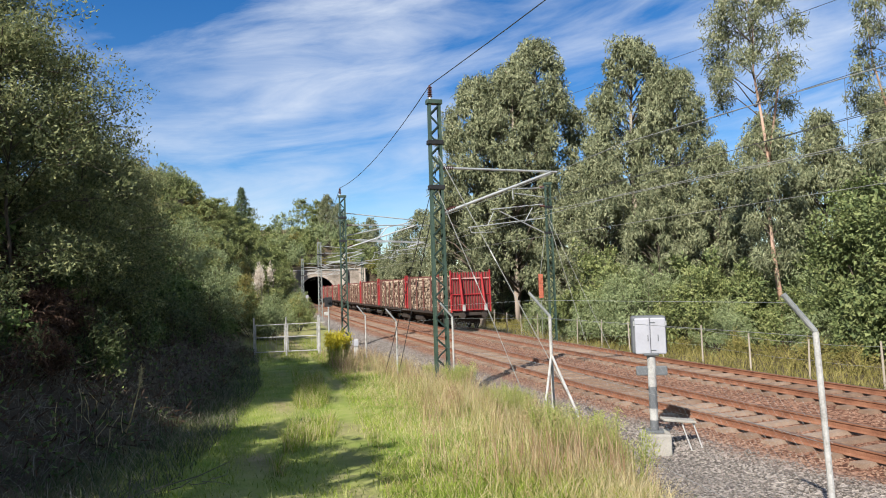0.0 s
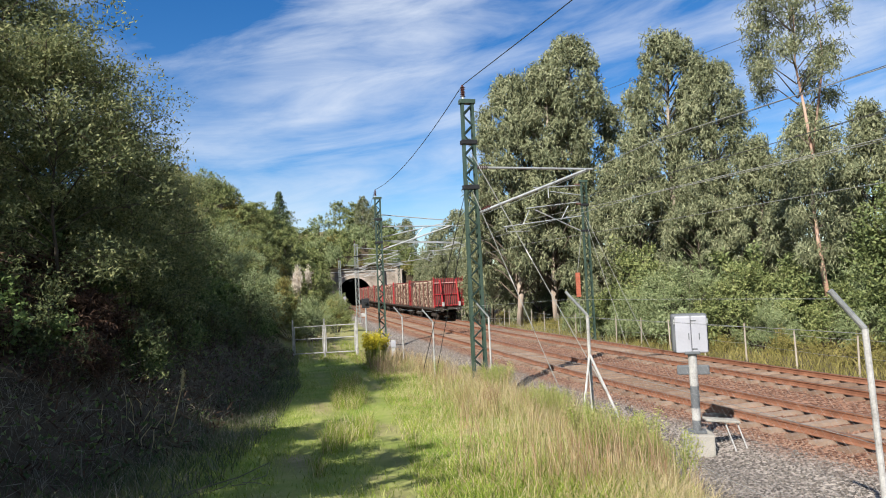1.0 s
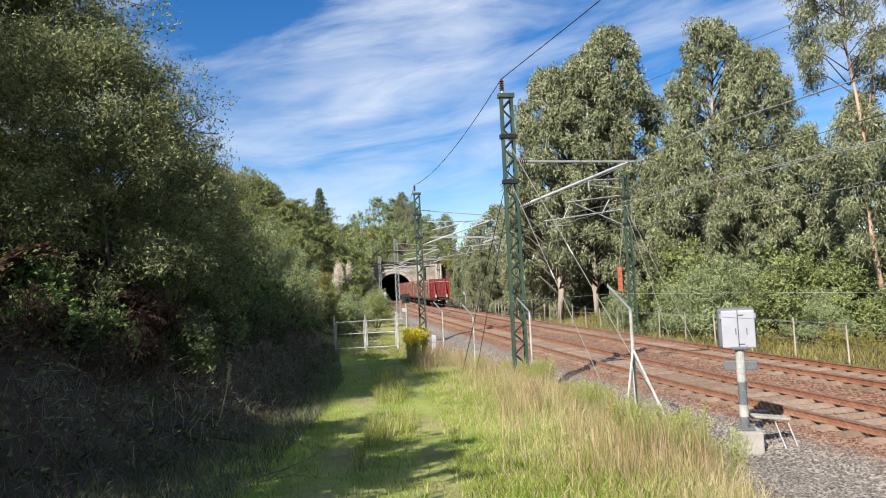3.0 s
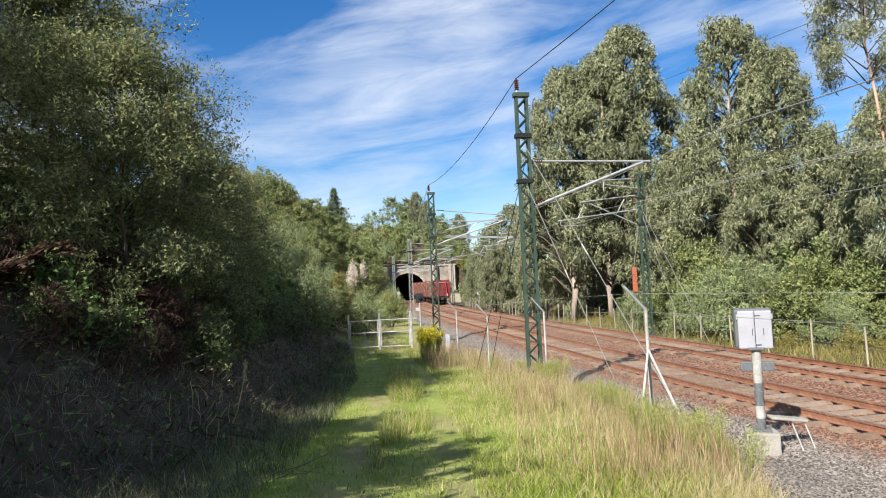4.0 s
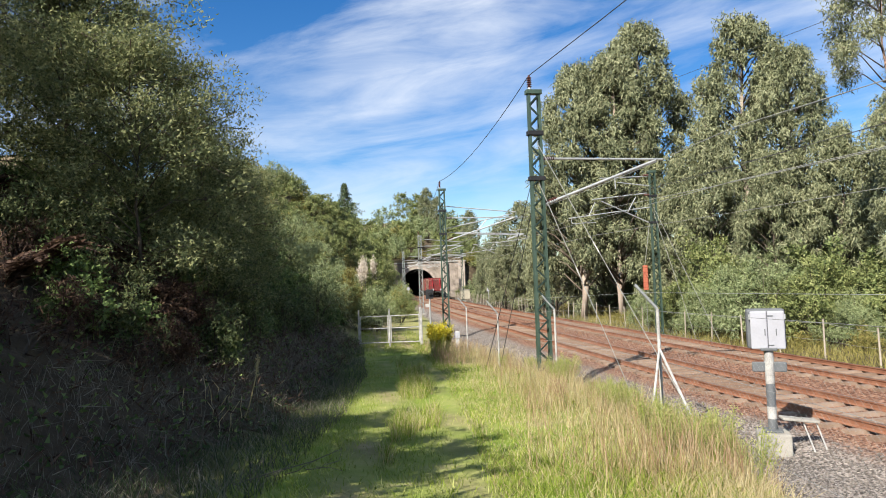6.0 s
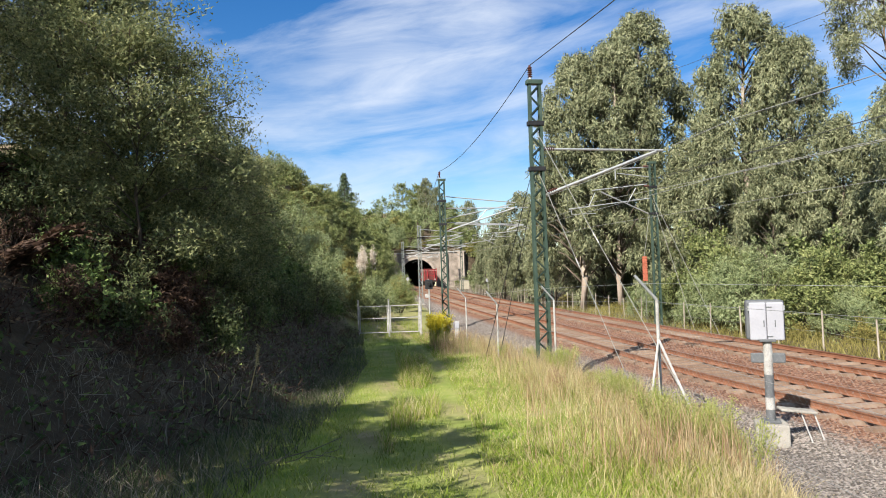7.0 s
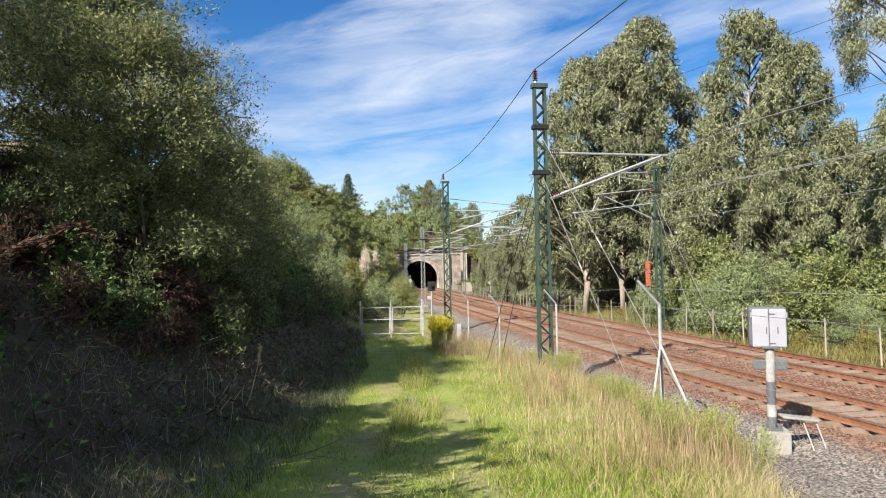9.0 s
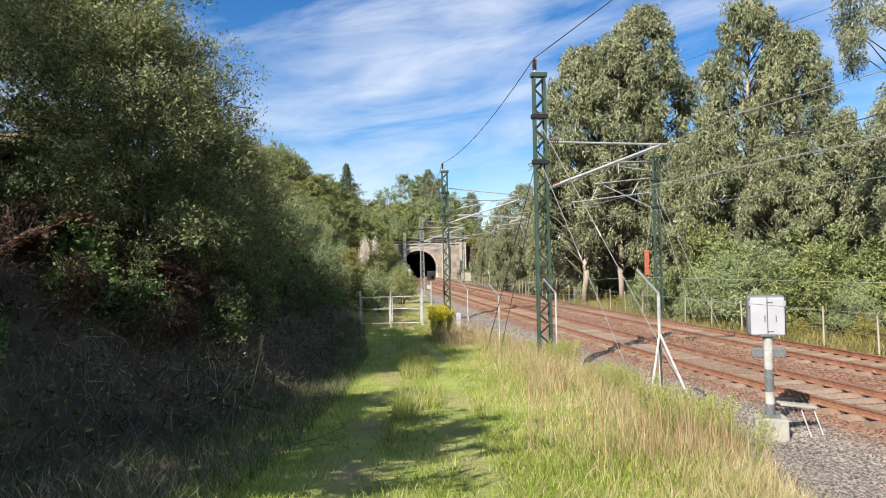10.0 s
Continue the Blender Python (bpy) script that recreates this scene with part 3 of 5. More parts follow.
# ---------- overhead line masts ----------
def lattice_mast(name, x, y, top, base, turn, label, feeder=True, wide=0.47, paint=None, lace=None):
    m = thing(name, pose(x, y, base, 0, 0, turn), label, "mast", "overhead line masts")
    paint, lace = paint or M_MAST, lace or M_MASTSHADE
    h = top - base
    w0, d0 = wide, wide * 0.4
    taper = 0.86
    for sx in (-1, 1):
        leg = Geo()
        sec = [(0, -d0 / 2), (0, d0 / 2), (-0.085, d0 / 2), (-0.085, d0 / 2 - 0.014), (-0.012, d0 / 2 - 0.014), (-0.012, -d0 / 2 + 0.014), (-0.085, -d0 / 2 + 0.014), (-0.085, -d0 / 2)]
        v = [(sx * (w0 / 2 * k + a), b * k, z) for z, k in ((0, 1), (h, taper)) for a, b in sec]
        leg.add(v, [(i, (i + 1) % 8, 8 + (i + 1) % 8, 8 + i) for i in range(8)] + [tuple(range(7, -1, -1)), tuple(range(8, 16))])
        part("leg", leg, paint, m, "channel-section leg")
    n = int(h / 0.33)
    for sy in (-1, 1):
        for i in range(n):
            z0, z1 = 0.15 + (h - 0.3) * i / n, 0.15 + (h - 0.3) * (i + 1) / n
            k0, k1 = 1 - 0.14 * z0 / h, 1 - 0.14 * z1 / h
            s = 1 if i % 2 else -1
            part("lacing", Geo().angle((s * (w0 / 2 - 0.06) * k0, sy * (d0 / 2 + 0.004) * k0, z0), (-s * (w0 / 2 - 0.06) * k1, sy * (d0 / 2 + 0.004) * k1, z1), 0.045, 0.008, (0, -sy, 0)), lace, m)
    for z in (h * 0.69, h * 0.85, h - 0.04):
        part("collar", Geo().rim((0, 0, z), (w0 * 1.08, d0 * 1.25, 0.14), 0.012), M_DARKIRON if z < h - 0.1 else paint, m, "dark iron clamp" if z < h - 0.1 else "")
    part("footing", Geo().rim((0, 0, -0.15), (0.9, 0.8, 0.5), 0.05), M_CONCRETE, m, "concrete footing")
    if feeder:
        g = Geo().tube((-0.12, 0, h), (-0.12, 0, h + 0.12), 0.05)
        part("bracket", g, M_GALV, m)
        ins = Geo().tube((-0.12, 0, h + 0.1), (-0.12, 0, h + 0.5), 0.035)
        for i in range(5):
            ins.tube((-0.12, 0, h + 0.13 + 0.07 * i), (-0.12, 0, h + 0.165 + 0.07 * i), 0.085, 0.05, 10)
        part("insulator", ins, M_INSUL, m, "brown ribbed insulator")
    return m


def cantilever(m, reach, side, wire_z=5.3, top_z=6.9, steady=True):
    """The hinged bracket that holds the wires over the track; side is +1 for a bracket to the right."""
    s = side
    part("top_tube", Geo().tube((s * 0.2, 0, top_z), (s * (reach + 0.25), 0, top_z - 0.05), 0.036), M_GALV, m, "pale tubular arm")
    part("strut", Geo().tube((s * 0.2, 0, top_z - 1.45), (s * reach, 0, top_z - 0.08), 0.046), M_GALV, m, "pale tubular strut")
    if steady:
        part("registration_tube", Geo().tube((s * 0.75, 0, wire_z + 0.5), (s * (reach + 0.5), 0, wire_z + 0.3), 0.028), M_GALV, m)
        part("steady_arm", Geo().tube((s * (reach + 0.4), 0, wire_z + 0.28), (s * (reach - 0.5), 0, wire_z + 0.03), 0.018), M_GALV, m)
        part("drop_bar", Geo().tube((s * reach * 0.6, 0, top_z - 0.75), (s * reach * 0.6, 0, wire_z + 0.38), 0.02), M_GALV, m)
    for z in (top_z, top_z - 1.4):
        ins = Geo().tube((s * 0.2, 0, z), (s * 0.62, 0, z + (0.16 if z < top_z - 1 else 0)), 0.03)
        for i in range(5):
            a = 0.26 + 0.07 * i
            ins.tube((s * a, 0, z + (0.38 * (a - 0.2) if z < top_z - 1 else 0)), (s * (a + 0.03), 0, z + (0.38 * (a - 0.17) if z < top_z - 1 else 0)), 0.07, 0.05, 9)
        part("insulator", ins, M_INSUL, m, "brown ribbed insulator")


def far_bracket(m, base):
    """The double bracket on the masts beyond the tracks."""
    bars = ((0.0, 9.1, 3.3, 9.0, 0.034, "upper_tube"), (0.1, 8.48, 2.2, 8.75, 0.03, "short_tube"), (2.35, 9.05, 2.35, 8.35, 0.035, "drop_bar"), (0.36, 8.06, 3.84, 7.73, 0.034, "middle_tube"), (0.36, 6.27, 3.3, 7.64, 0.036, "strut"),
            (0.2, 7.2, 5.34, 6.63, 0.032, "registration_tube"), (1.09, 7.84, 1.63, 6.95, 0.026, "tie"), (3.66, 7.6, 4.1, 6.74, 0.024, "tie"), (5.2, 6.65, 5.16, 6.3, 0.02, "drop_bar"), (5.16, 6.32, 3.67, 6.34, 0.018, "steady_arm"))
    for x0, z0, x1, z1, r, name in bars:
        part(name, Geo().tube((-x0, 0, z0 - base), (-x1, 0, z1 - base), r), M_GALV, m, "pale tubular steel")
    for z in (9.15, 7.95):
        ins = Geo()
        for i in range(5):
            ins.tube((-0.25 - 0.07 * i, 0, z - base), (-0.28 - 0.07 * i, 0, z - base), 0.075, 0.05, 9)
        part("insulator", ins, M_INSUL, m, "brown ribbed insulator")


def second_bracket(m, base):
    """A further bracket beside the first, for the second pair of wires."""
    bars = ((0.1, 8.0, 4.9, 7.5, "upper_tube"), (0.1, 6.5, 4.7, 7.4, "strut"), (0.4, 6.3, 5.4, 6.05, "registration_tube"), (2.2, 6.2, 3.0, 7.1, "tie"), (5.2, 6.05, 4.3, 5.75, "steady_arm"))
    for x0, z0, x1, z1, name in bars:
        part(name, Geo().tube((x0, 0.7, z0 - base), (x1, 0.7, z1 - base), 0.032), M_GALV, m, "pale tubular steel")
    part("spreader", Geo().tube((0, -0.1, 7.4 - base), (0, 0.75, 7.4 - base), 0.05).tube((0.1, 0.7, 6.2 - base), (0.1, 0.7, 8.1 - base), 0.045), M_MAST, m)


LEFT_U, RIGHT_U = -8.75, 3.9
MASTS_L = [(21.4, -0.1, 9.0), (42.6, -6.15, 9.0), (74.0, -13.3, 8.3), (117.5, -24.1, 8.6)]
MASTS_R = [(42.8, 6.8, 9.4), (66.0, None, 9.2), (88.0, None, 9.0), (128.0, None, 9.0), (165.0, None, 9.0)]
for i, (y, x, top) in enumerate(MASTS_L):
    mst = lattice_mast("catenary_mast", x, y, top, gz(x, y), heading(y), ("tall green lattice steel mast standing in the dry grass", "green lattice steel mast with pale tubular brackets")[i] if i < 2 else "grey galvanised lattice mast with pale tubular brackets", paint=M_MASTGREY if i > 1 else None, lace=M_MASTGREY if i > 1 else None)
    cantilever(mst, 4.6 if i else 4.0, 1, 5.65 - gz(x, y), (7.15 if i else 6.86) - gz(x, y), bool(i))
    if i:
        second_bracket(mst, gz(x, y))
for i, (y, x, top) in enumerate(MASTS_R):
    if x is None:
        x = track(y, RIGHT_U).x
    mst = lattice_mast("catenary_mast", x, y, top, gz(x, y), heading(y), "green lattice steel mast with stays beyond the tracks", feeder=False)
    far_bracket(mst, gz(x, y))


# ---------- train of timber wagons ----------
PITCH, WAGONS = 15.0, 9
M_PINK = material("faded_pink_paint", [(0.34, 0.16, 0.14), (0.5, 0.3, 0.27)], 3, 0.6, bump=0.1)
M_DULLRED = material("dull_red_paint", [(0.16, 0.014, 0.018), (0.28, 0.03, 0.032)], 3, 0.6, bump=0.1)


def build_wagon(label):
    w = thing("timber_wagon", Matrix(), label, "railway wagon", "timber train")
    half = 7.0
    g = Geo().rim((0, 0, 1.12), (2.6, 2 * half, 0.22), 0.02)
    for x in (-0.9, 0.9):
        g.box((x, 0, 0.92), (0.16, 2 * half - 0.4, 0.32))
    part("underframe", g, M_BOGIE, w, "dark iron underframe")
    for yb in (-4.6, 4.6):
        b = part("bogie", Geo().rim((0, yb, 0.62), (2.0, 2.5, 0.22), 0.03).box((-1.0, yb, 0.5), (0.14, 2.3, 0.3)).box((1.0, yb, 0.5), (0.14, 2.3, 0.3)), M_BOGIE, w, "dark iron bogie")
        for ya in (-0.9, 0.9):
            wh = Geo()
            for x in (-0.86, 0.86):
                wh.tube((x - 0.06, yb + ya, 0.46), (x + 0.06, yb + ya, 0.46), 0.46, n=18)
            wh.tube((-0.9, yb + ya, 0.46), (0.9, yb + ya, 0.46), 0.08)
            part("wheelset", wh, M_BOGIE, b)
    for y, s in ((-half, -1), (half, 1)):
        e = Geo().box((0, y - s * 0.05, 2.65), (2.85, 0.06, 2.75))
        part("end_wall", e, M_FADED, w, "dull red bulkhead")
        fr = Geo()
        for z in (1.42, 2.5):
            fr.rim((0, y + s * 0.05, z), (2.9, 0.1, 0.07), 0.01)
        part("cross_rail", fr, M_RED, w, "bright red steel rail")
        part("top_rail", Geo().rim((0, y + s * 0.06, 3.62), (3.0, 0.12, 0.09), 0.01), M_PINK, w, "pale pinkish upper rail")
        for x in (-1.44, 1.44):
            part("post", Geo().rim((x, y + s * 0.07, 2.72), (0.09, 0.12, 2.95), 0.015), M_RED, w, "bright red steel post")
        for x in [-1.3 + 0.2 * j for j in range(14)]:
            part("slat", Geo().box((x, y + s * 0.02, 2.7), (0.06, 0.06, 2.75)), M_DULLRED, w)
        for x in (-0.75, 0.85):
            part("brace", Geo().tube((x - 0.05, y + s * 0.14, 3.9), (x + 0.14, y + s * 0.3, 1.4), 0.085), M_RED, w, "bright red steel brace")
            part("lamp_plate", Geo().rim((x + 0.15, y + s * 0.36, 1.55), (0.22, 0.06, 0.42), 0.02), M_WHITE, w, "white end plate")
            part("buffer", Geo().tube((x, y + s * 0.0, 1.05), (x, y + s * 0.42, 1.05), 0.11).tube((x, y + s * 0.42, 1.05), (x, y + s * 0.47, 1.05), 0.22, n=14), M_BOGIE, w)
    for x in (-1.4, 1.4):
        for i in range(6):
            y = -half + 0.9 + i * (2 * half - 1.8) / 5
            part("stake", Geo().rim((x, y, 2.5), (0.1, 0.12, 2.6), 0.012), M_FADED, w, "dull steel side stake")
    return w


def add_load(w, seed):
    rng = random.Random(seed)
    g = Geo()
    for bay in range(3):
        y0 = -6.8 + bay * 4.6
        n = 17
        for row in range(11):
            for i in range(n - row % 2):
                r = rng.uniform(0.105, 0.16)
                y = y0 + 0.15 + (i + 0.5 * (row % 2)) * 4.4 / n + rng.uniform(-0.03, 0.03)
                z = 1.36 + row * 0.235 + rng.uniform(-0.03, 0.03)
                if row > 8 and abs(i - n / 2) > n / 2 - (row - 7.5) * 1.3:
                    continue
                a = 1.3 + rng.uniform(-0.09, 0.05)
                g.tube((-a, y, z), (a, y + rng.uniform(-0.06, 0.06), z + rng.uniform(-0.03, 0.03)), r, r * rng.uniform(0.85, 1.1), 6)
    part("timber_load", g, M_LOGS, w, "stacked cut logs", "stuff")


wagons = []
for k in range(WAGONS):
    if k == 0:
        wg = build_wagon("red timber wagon with bulkhead ends, loaded with cut logs")
        base_wagon = wg
    else:
        wg = copy_thing(base_wagon, Matrix())
    wagons.append(wg)
for k, wg in enumerate(wagons):
    add_load(wg, k)

TRAIN_KEYS = [(0.0, 54.8), (0.5, 64.1), (1.0, 73.0), (1.5, 81.6), (2.0, 89.9), (2.5, 98.0), (4.0, 121.2), (5.0, 136.1), (6.0, 150.8), (7.0, 165.3), (8.0, 179.8), (9.0, 194.2), (10.0, 208.6)]


# ---------- plants ----------
def grow(rng, height, spread, start, limbs, lean=0.0, fork=3, droop=0.0, trunk_r=0.2):
    """Trunk and limbs as a mesh, and the places where the foliage sits."""
    g, tips = Geo(), []
    bend = [(lean * height * (i / 8) ** 1.5 + rng.uniform(-0.02, 0.02) * height * (i > 0), rng.uniform(-0.02, 0.02) * height * (i > 0), height * i / 8) for i in range(9)]
    g.line(bend, trunk_r, trunk_r * 0.15, 8)

    def along(z):
        k = min(7, max(0, int(z / height * 8)))
        t = z / height * 8 - k
        return Vector(bend[k]).lerp(Vector(bend[k + 1]), t)

    for i in range(limbs):
        t = start + (1 - start) * (i + rng.random() * 0.8) / limbs
        a = i * 2.4 + rng.uniform(-0.5, 0.5)
        p = along(height * min(t, 0.97))
        shape = math.sin(math.pi * min(1, max(0.08, (t - start) / (1 - start) * 0.82 + 0.16))) ** 0.7
        reach = spread * shape * rng.uniform(0.65, 1.15)
        rise = reach * rng.uniform(0.35, 0.85)
        out = Vector((math.cos(a), math.sin(a), 0))
        q = p + out * reach + Vector((0, 0, rise))
        mid = p.lerp(q, 0.5) + Vector((0, 0, reach * 0.14 - droop * reach * 0.1))
        g.line([p, mid, q], trunk_r * 0.34 * (1 - t * 0.6), 0.015, 5)
        tips.append((q, 1.0))
        tips.append((mid.lerp(q, 0.45), 0.85))
        for k in range(fork):
            s = p.lerp(q, rng.uniform(0.4, 0.9))
            e = s + out * rng.uniform(0.1, 0.4) * reach + Vector((rng.uniform(-1, 1), rng.uniform(-1, 1), rng.uniform(-0.5, 0.9))) * reach * 0.42
            g.line([s, s.lerp(e, 0.5) + Vector((0, 0, 0.08 * reach)), e], trunk_r * 0.1, 0.008, 4)
            tips.append((e, 0.8))
    tips.append((along(height * 0.99), 0.7))
    return g, tips


def crown(name, tips, size, count, length, width, mat, seed, hang=0.0, flat=0.75):
    r = np.random.default_rng(seed)
    n = len(tips)
    c = np.array([tuple(p) for p, _ in tips])
    w = np.array([s for _, s in tips])
    own = r.integers(0, n, count)
    off = r.normal(size=(count, 3))
    off /= np.linalg.norm(off, axis=1, keepdims=True)
    off *= (r.random((count, 1)) ** 0.45) * size * w[own].reshape(-1, 1) * r.uniform(0.6, 1.15, (n, 1))[own]
    off[:, 2] *= flat
    # sprigs: leaves gather along short twigs
    k = max(1, count // 9)
    seat = c[own] + off
    sprig = r.integers(0, k, count)
    seat = np.where(r.random((count, 1)) < 0.75, seat[sprig] + r.normal(size=(count, 3)) * size * 0.11, seat)
    way = r.normal(size=(count, 3)) * 0.8
    way[:, 2] += 0.15 - 1.5 * hang
    face = seat - seat.mean(0)
    face = face / (np.linalg.norm(face, axis=1, keepdims=True) + 1e-6) * 0.8 + np.array([0, 0, 0.55])
    return leaf_mesh(name, seat, way, length * r.uniform(0.6, 1.3, count), width * r.uniform(0.7, 1.25, count), mat, r, face)


def make_tree(name, label, category, group, seed, height, spread, start, limbs, bark, leafmat, size, count, length, width, lean=0.0, fork=3, hang=0.0, trunk_r=0.2, flat=0.75):
    rng = random.Random(seed)
    g, tips = grow(rng, height, spread, start, limbs, lean, fork, hang, trunk_r)
    t = thing(name, Matrix(), label, category, group)
    part("trunk", g, bark, t, "", "", True)
    me = crown("crown", tips, size, count, length, width, leafmat, seed, hang, flat)
    c = new("crown", me)
    c.parent = t
    return t


def make_shrub(name, label, category, group, seed, radius, height, count, length, width, leafmat, bark=None, hang=0.0, stems=9, size=0.36):
    rng = random.Random(seed)
    g, tips = Geo(), []
    for i in range(stems):
        a, t = rng.uniform(0, math.tau), math.sqrt(rng.random())
        q = Vector((math.cos(a) * radius * t * 0.85, math.sin(a) * radius * t * 0.85, height * (1 - 0.62 * t * t) * rng.uniform(0.62, 1.0)))
        mid = q * 0.55 + Vector((0, 0, height * 0.1))
        g.line([(q.x * 0.08, q.y * 0.08, -0.1), mid, q], 0.03, 0.008, 4)
        tips += [(q, 1.0), (mid.lerp(q, 0.5), 1.0), (Vector((q.x * 0.95, q.y * 0.95, q.z * 0.45)), 1.1)]
    t = thing(name, Matrix(), label, category, group)
    part("branchwork", g, bark or M_DARKBARK, t, "", "stuff")
    c = new("crown", crown("crown", tips, size * radius, count, length, width, leafmat, seed, hang, 0.85))
    c.parent = t
    return t


def plant(proto, x, y, turn, scale=1.0, sink=0.08, tilt=(0, 0), used=set()):
    """Sets the first plant down, then copies of it."""
    m = pose(x, y, gz(x, y) - sink, tilt[0], tilt[1], turn)
    if proto.name not in used:
        used.add(proto.name)
        t = proto
        t.matrix_basis = m
    else:
        t = copy_thing(proto, m)
    t.scale = (scale, scale, scale)
    return t


def polar(az, d):
    """A spot d metres from the viewing stand, az degrees left of the first view."""
    return -d * math.sin(radians(az)), d * math.cos(radians(az))


G_E, G_B, G_R = "eucalyptus trees beyond the line", "trees on the shaded bank", "bushes beyond the far fence"


def make_gum(label, seed, height, girth, clumps, start, bark, count, length=0.3, width=0.07, trunk_r=0.3, size=(0.9, 1.7), lean=0.0, skirt=0, fork=False):
    """A eucalyptus: leaning limbs that end in domed clumps of hanging sprays; girth gives the crown's half-width from foot to top."""
    rng, r = random.Random(seed), np.random.default_rng(seed)
    g, boughs = Geo(), Geo()
    spine = [Vector((lean * height * k / 8 + rng.uniform(-0.012, 0.012) * height * (k > 0), rng.uniform(-0.012, 0.012) * height * (k > 0), height * 0.95 * k / 8)) for k in range(9)]
    g.line(spine, trunk_r, trunk_r * 0.12, 8)
    if fork:
        g.line([spine[4], spine[6] + Vector((0.07 * height, 0, 0)), spine[8] + Vector((0.09 * height, 0.03 * height, -1.0))], trunk_r * 0.5, trunk_r * 0.1, 7)
    seats = []
    for i in range(clumps + skirt):
        low = i >= clumps
        f = start + (1 - start) * ((i + rng.random()) / clumps) ** 0.85 if not low else start * rng.uniform(0.35, 0.86)
        f = min(f, 0.985)
        a = i * 2.399 + rng.uniform(-0.5, 0.5)
        wide = float(np.interp(f, np.linspace(0, 1, len(girth)), girth)) if not low else 1.1
        d = wide * rng.uniform(0.35, 1.0) ** 0.5
        k = min(7, int(f * 8))
        on = spine[k].lerp(spine[k + 1], f * 8 - k)
        c = on + Vector((math.cos(a) * d, math.sin(a) * d, 0))
        s = rng.uniform(*size) * (0.9 if low else 0.75 + 0.25 * min(1, wide / 3))
        root = on - Vector((0, 0, min(on.z * 0.5, d * 0.9)))
        boughs.line([root, root.lerp(c, 0.55) + Vector((0, 0, 0.1 * d)), c - Vector((0, 0, s * 0.3))], trunk_r * (0.3 - 0.2 * f) + 0.015, 0.015, 5)
        seats.append((c, s))
        for j in range(2):
            e = c + Vector((rng.uniform(-1, 1), rng.uniform(-1, 1), rng.uniform(-0.2, 0.7))) * s * 0.9
            boughs.line([c - Vector((0, 0, s * 0.4)), e], 0.018, 0.006, 4)
    c, s = np.array([tuple(p) for p, _ in seats]), np.array([q for _, q in seats])
    sprays = count // 9
    own = r.choice(len(seats), sprays, p=s ** 2 / (s ** 2).sum())
    way = r.normal(size=(sprays, 3))
    way /= np.linalg.norm(way, axis=1, keepdims=True)
    rad = r.random((sprays, 1)) ** 0.38 * s[own][:, None]
    head = c[own] + way * rad * np.array([1.0, 1.0, 0.72]) * r.uniform(0.75, 1.2, (sprays, 1))
    drop = np.repeat(head, 9, 0)
    n = len(drop)
    hang = r.random((n, 1)) * 0.75
    drift = np.repeat(r.normal(size=(sprays, 3)) * 0.22, 9, 0)
    seat = drop + drift * hang + r.normal(size=(n, 3)) * 0.09 - np.array([0, 0, 1.0]) * hang
    aim = r.normal(size=(n, 3)) * 0.55 + drift
    aim[:, 2] -= 0.75
    t = thing("eucalyptus", Matrix(), label, "tree", G_E)
    part("trunk", g, bark, t, "", "", True)
    part("branchwork", boughs, M_LIMB, t, "", "stuff", True)
    cr = new("crown", leaf_mesh("crown", seat, aim, length * r.uniform(0.6, 1.3, n), width * r.uniform(0.7, 1.3, n), L_EUCA, r, np.repeat(way, 9, 0) * 0.8 + np.array([0, 0, 0.35])))
    cr.parent = t
    return t


TALL = (1.2, 2.6, 3.9, 4.4, 4.3, 4.0, 3.6, 2.9, 2.2, 0.6)
EU = [make_gum("tall grey-green eucalyptus with a dense drooping crown", 11, 25, TALL, 96, 0.19, M_BARK, 46000, 0.38, 0.1, trunk_r=0.34, size=(0.7, 1.35)),
      make_gum("tall eucalyptus with a broad domed drooping crown", 12, 25, (1.2, 2.8, 4.2, 4.6, 4.6, 4.2, 4.0, 3.3, 2.4, 0.8), 90, 0.14, M_BARK, 44000, 0.38, 0.1, trunk_r=0.32, size=(0.7, 1.4)),
      make_gum("slender eucalyptus with a bare pinkish trunk and tufted top", 13, 21, (0.5, 1.0, 1.4, 1.0, 0.8, 1.2, 1.9, 2.3, 2.2, 1.4), 24, 0.68, M_PINKBARK, 22000, 0.27, 0.06, 0.15, (0.6, 1.0), -0.05, 18, True),
      make_gum("distant grey-green eucalyptus with a rounded crown", 14, 23, (1.5, 3.4, 4.6, 5.0, 5.0, 4.6, 4.0, 3.2, 2.2, 0.6), 64, 0.1, M_BARK, 22000, 0.5, 0.14, 0.3, (1.2, 2.0)),
      make_gum("young eucalyptus with foliage hanging to the ground", 15, 16, (2.4, 3.2, 3.5, 3.4, 3.2, 2.8, 2.2, 1.6, 1.0, 0.4), 60, 0.06, M_DARKBARK, 26000, 0.36, 0.09, trunk_r=0.18, size=(0.6, 1.2))]
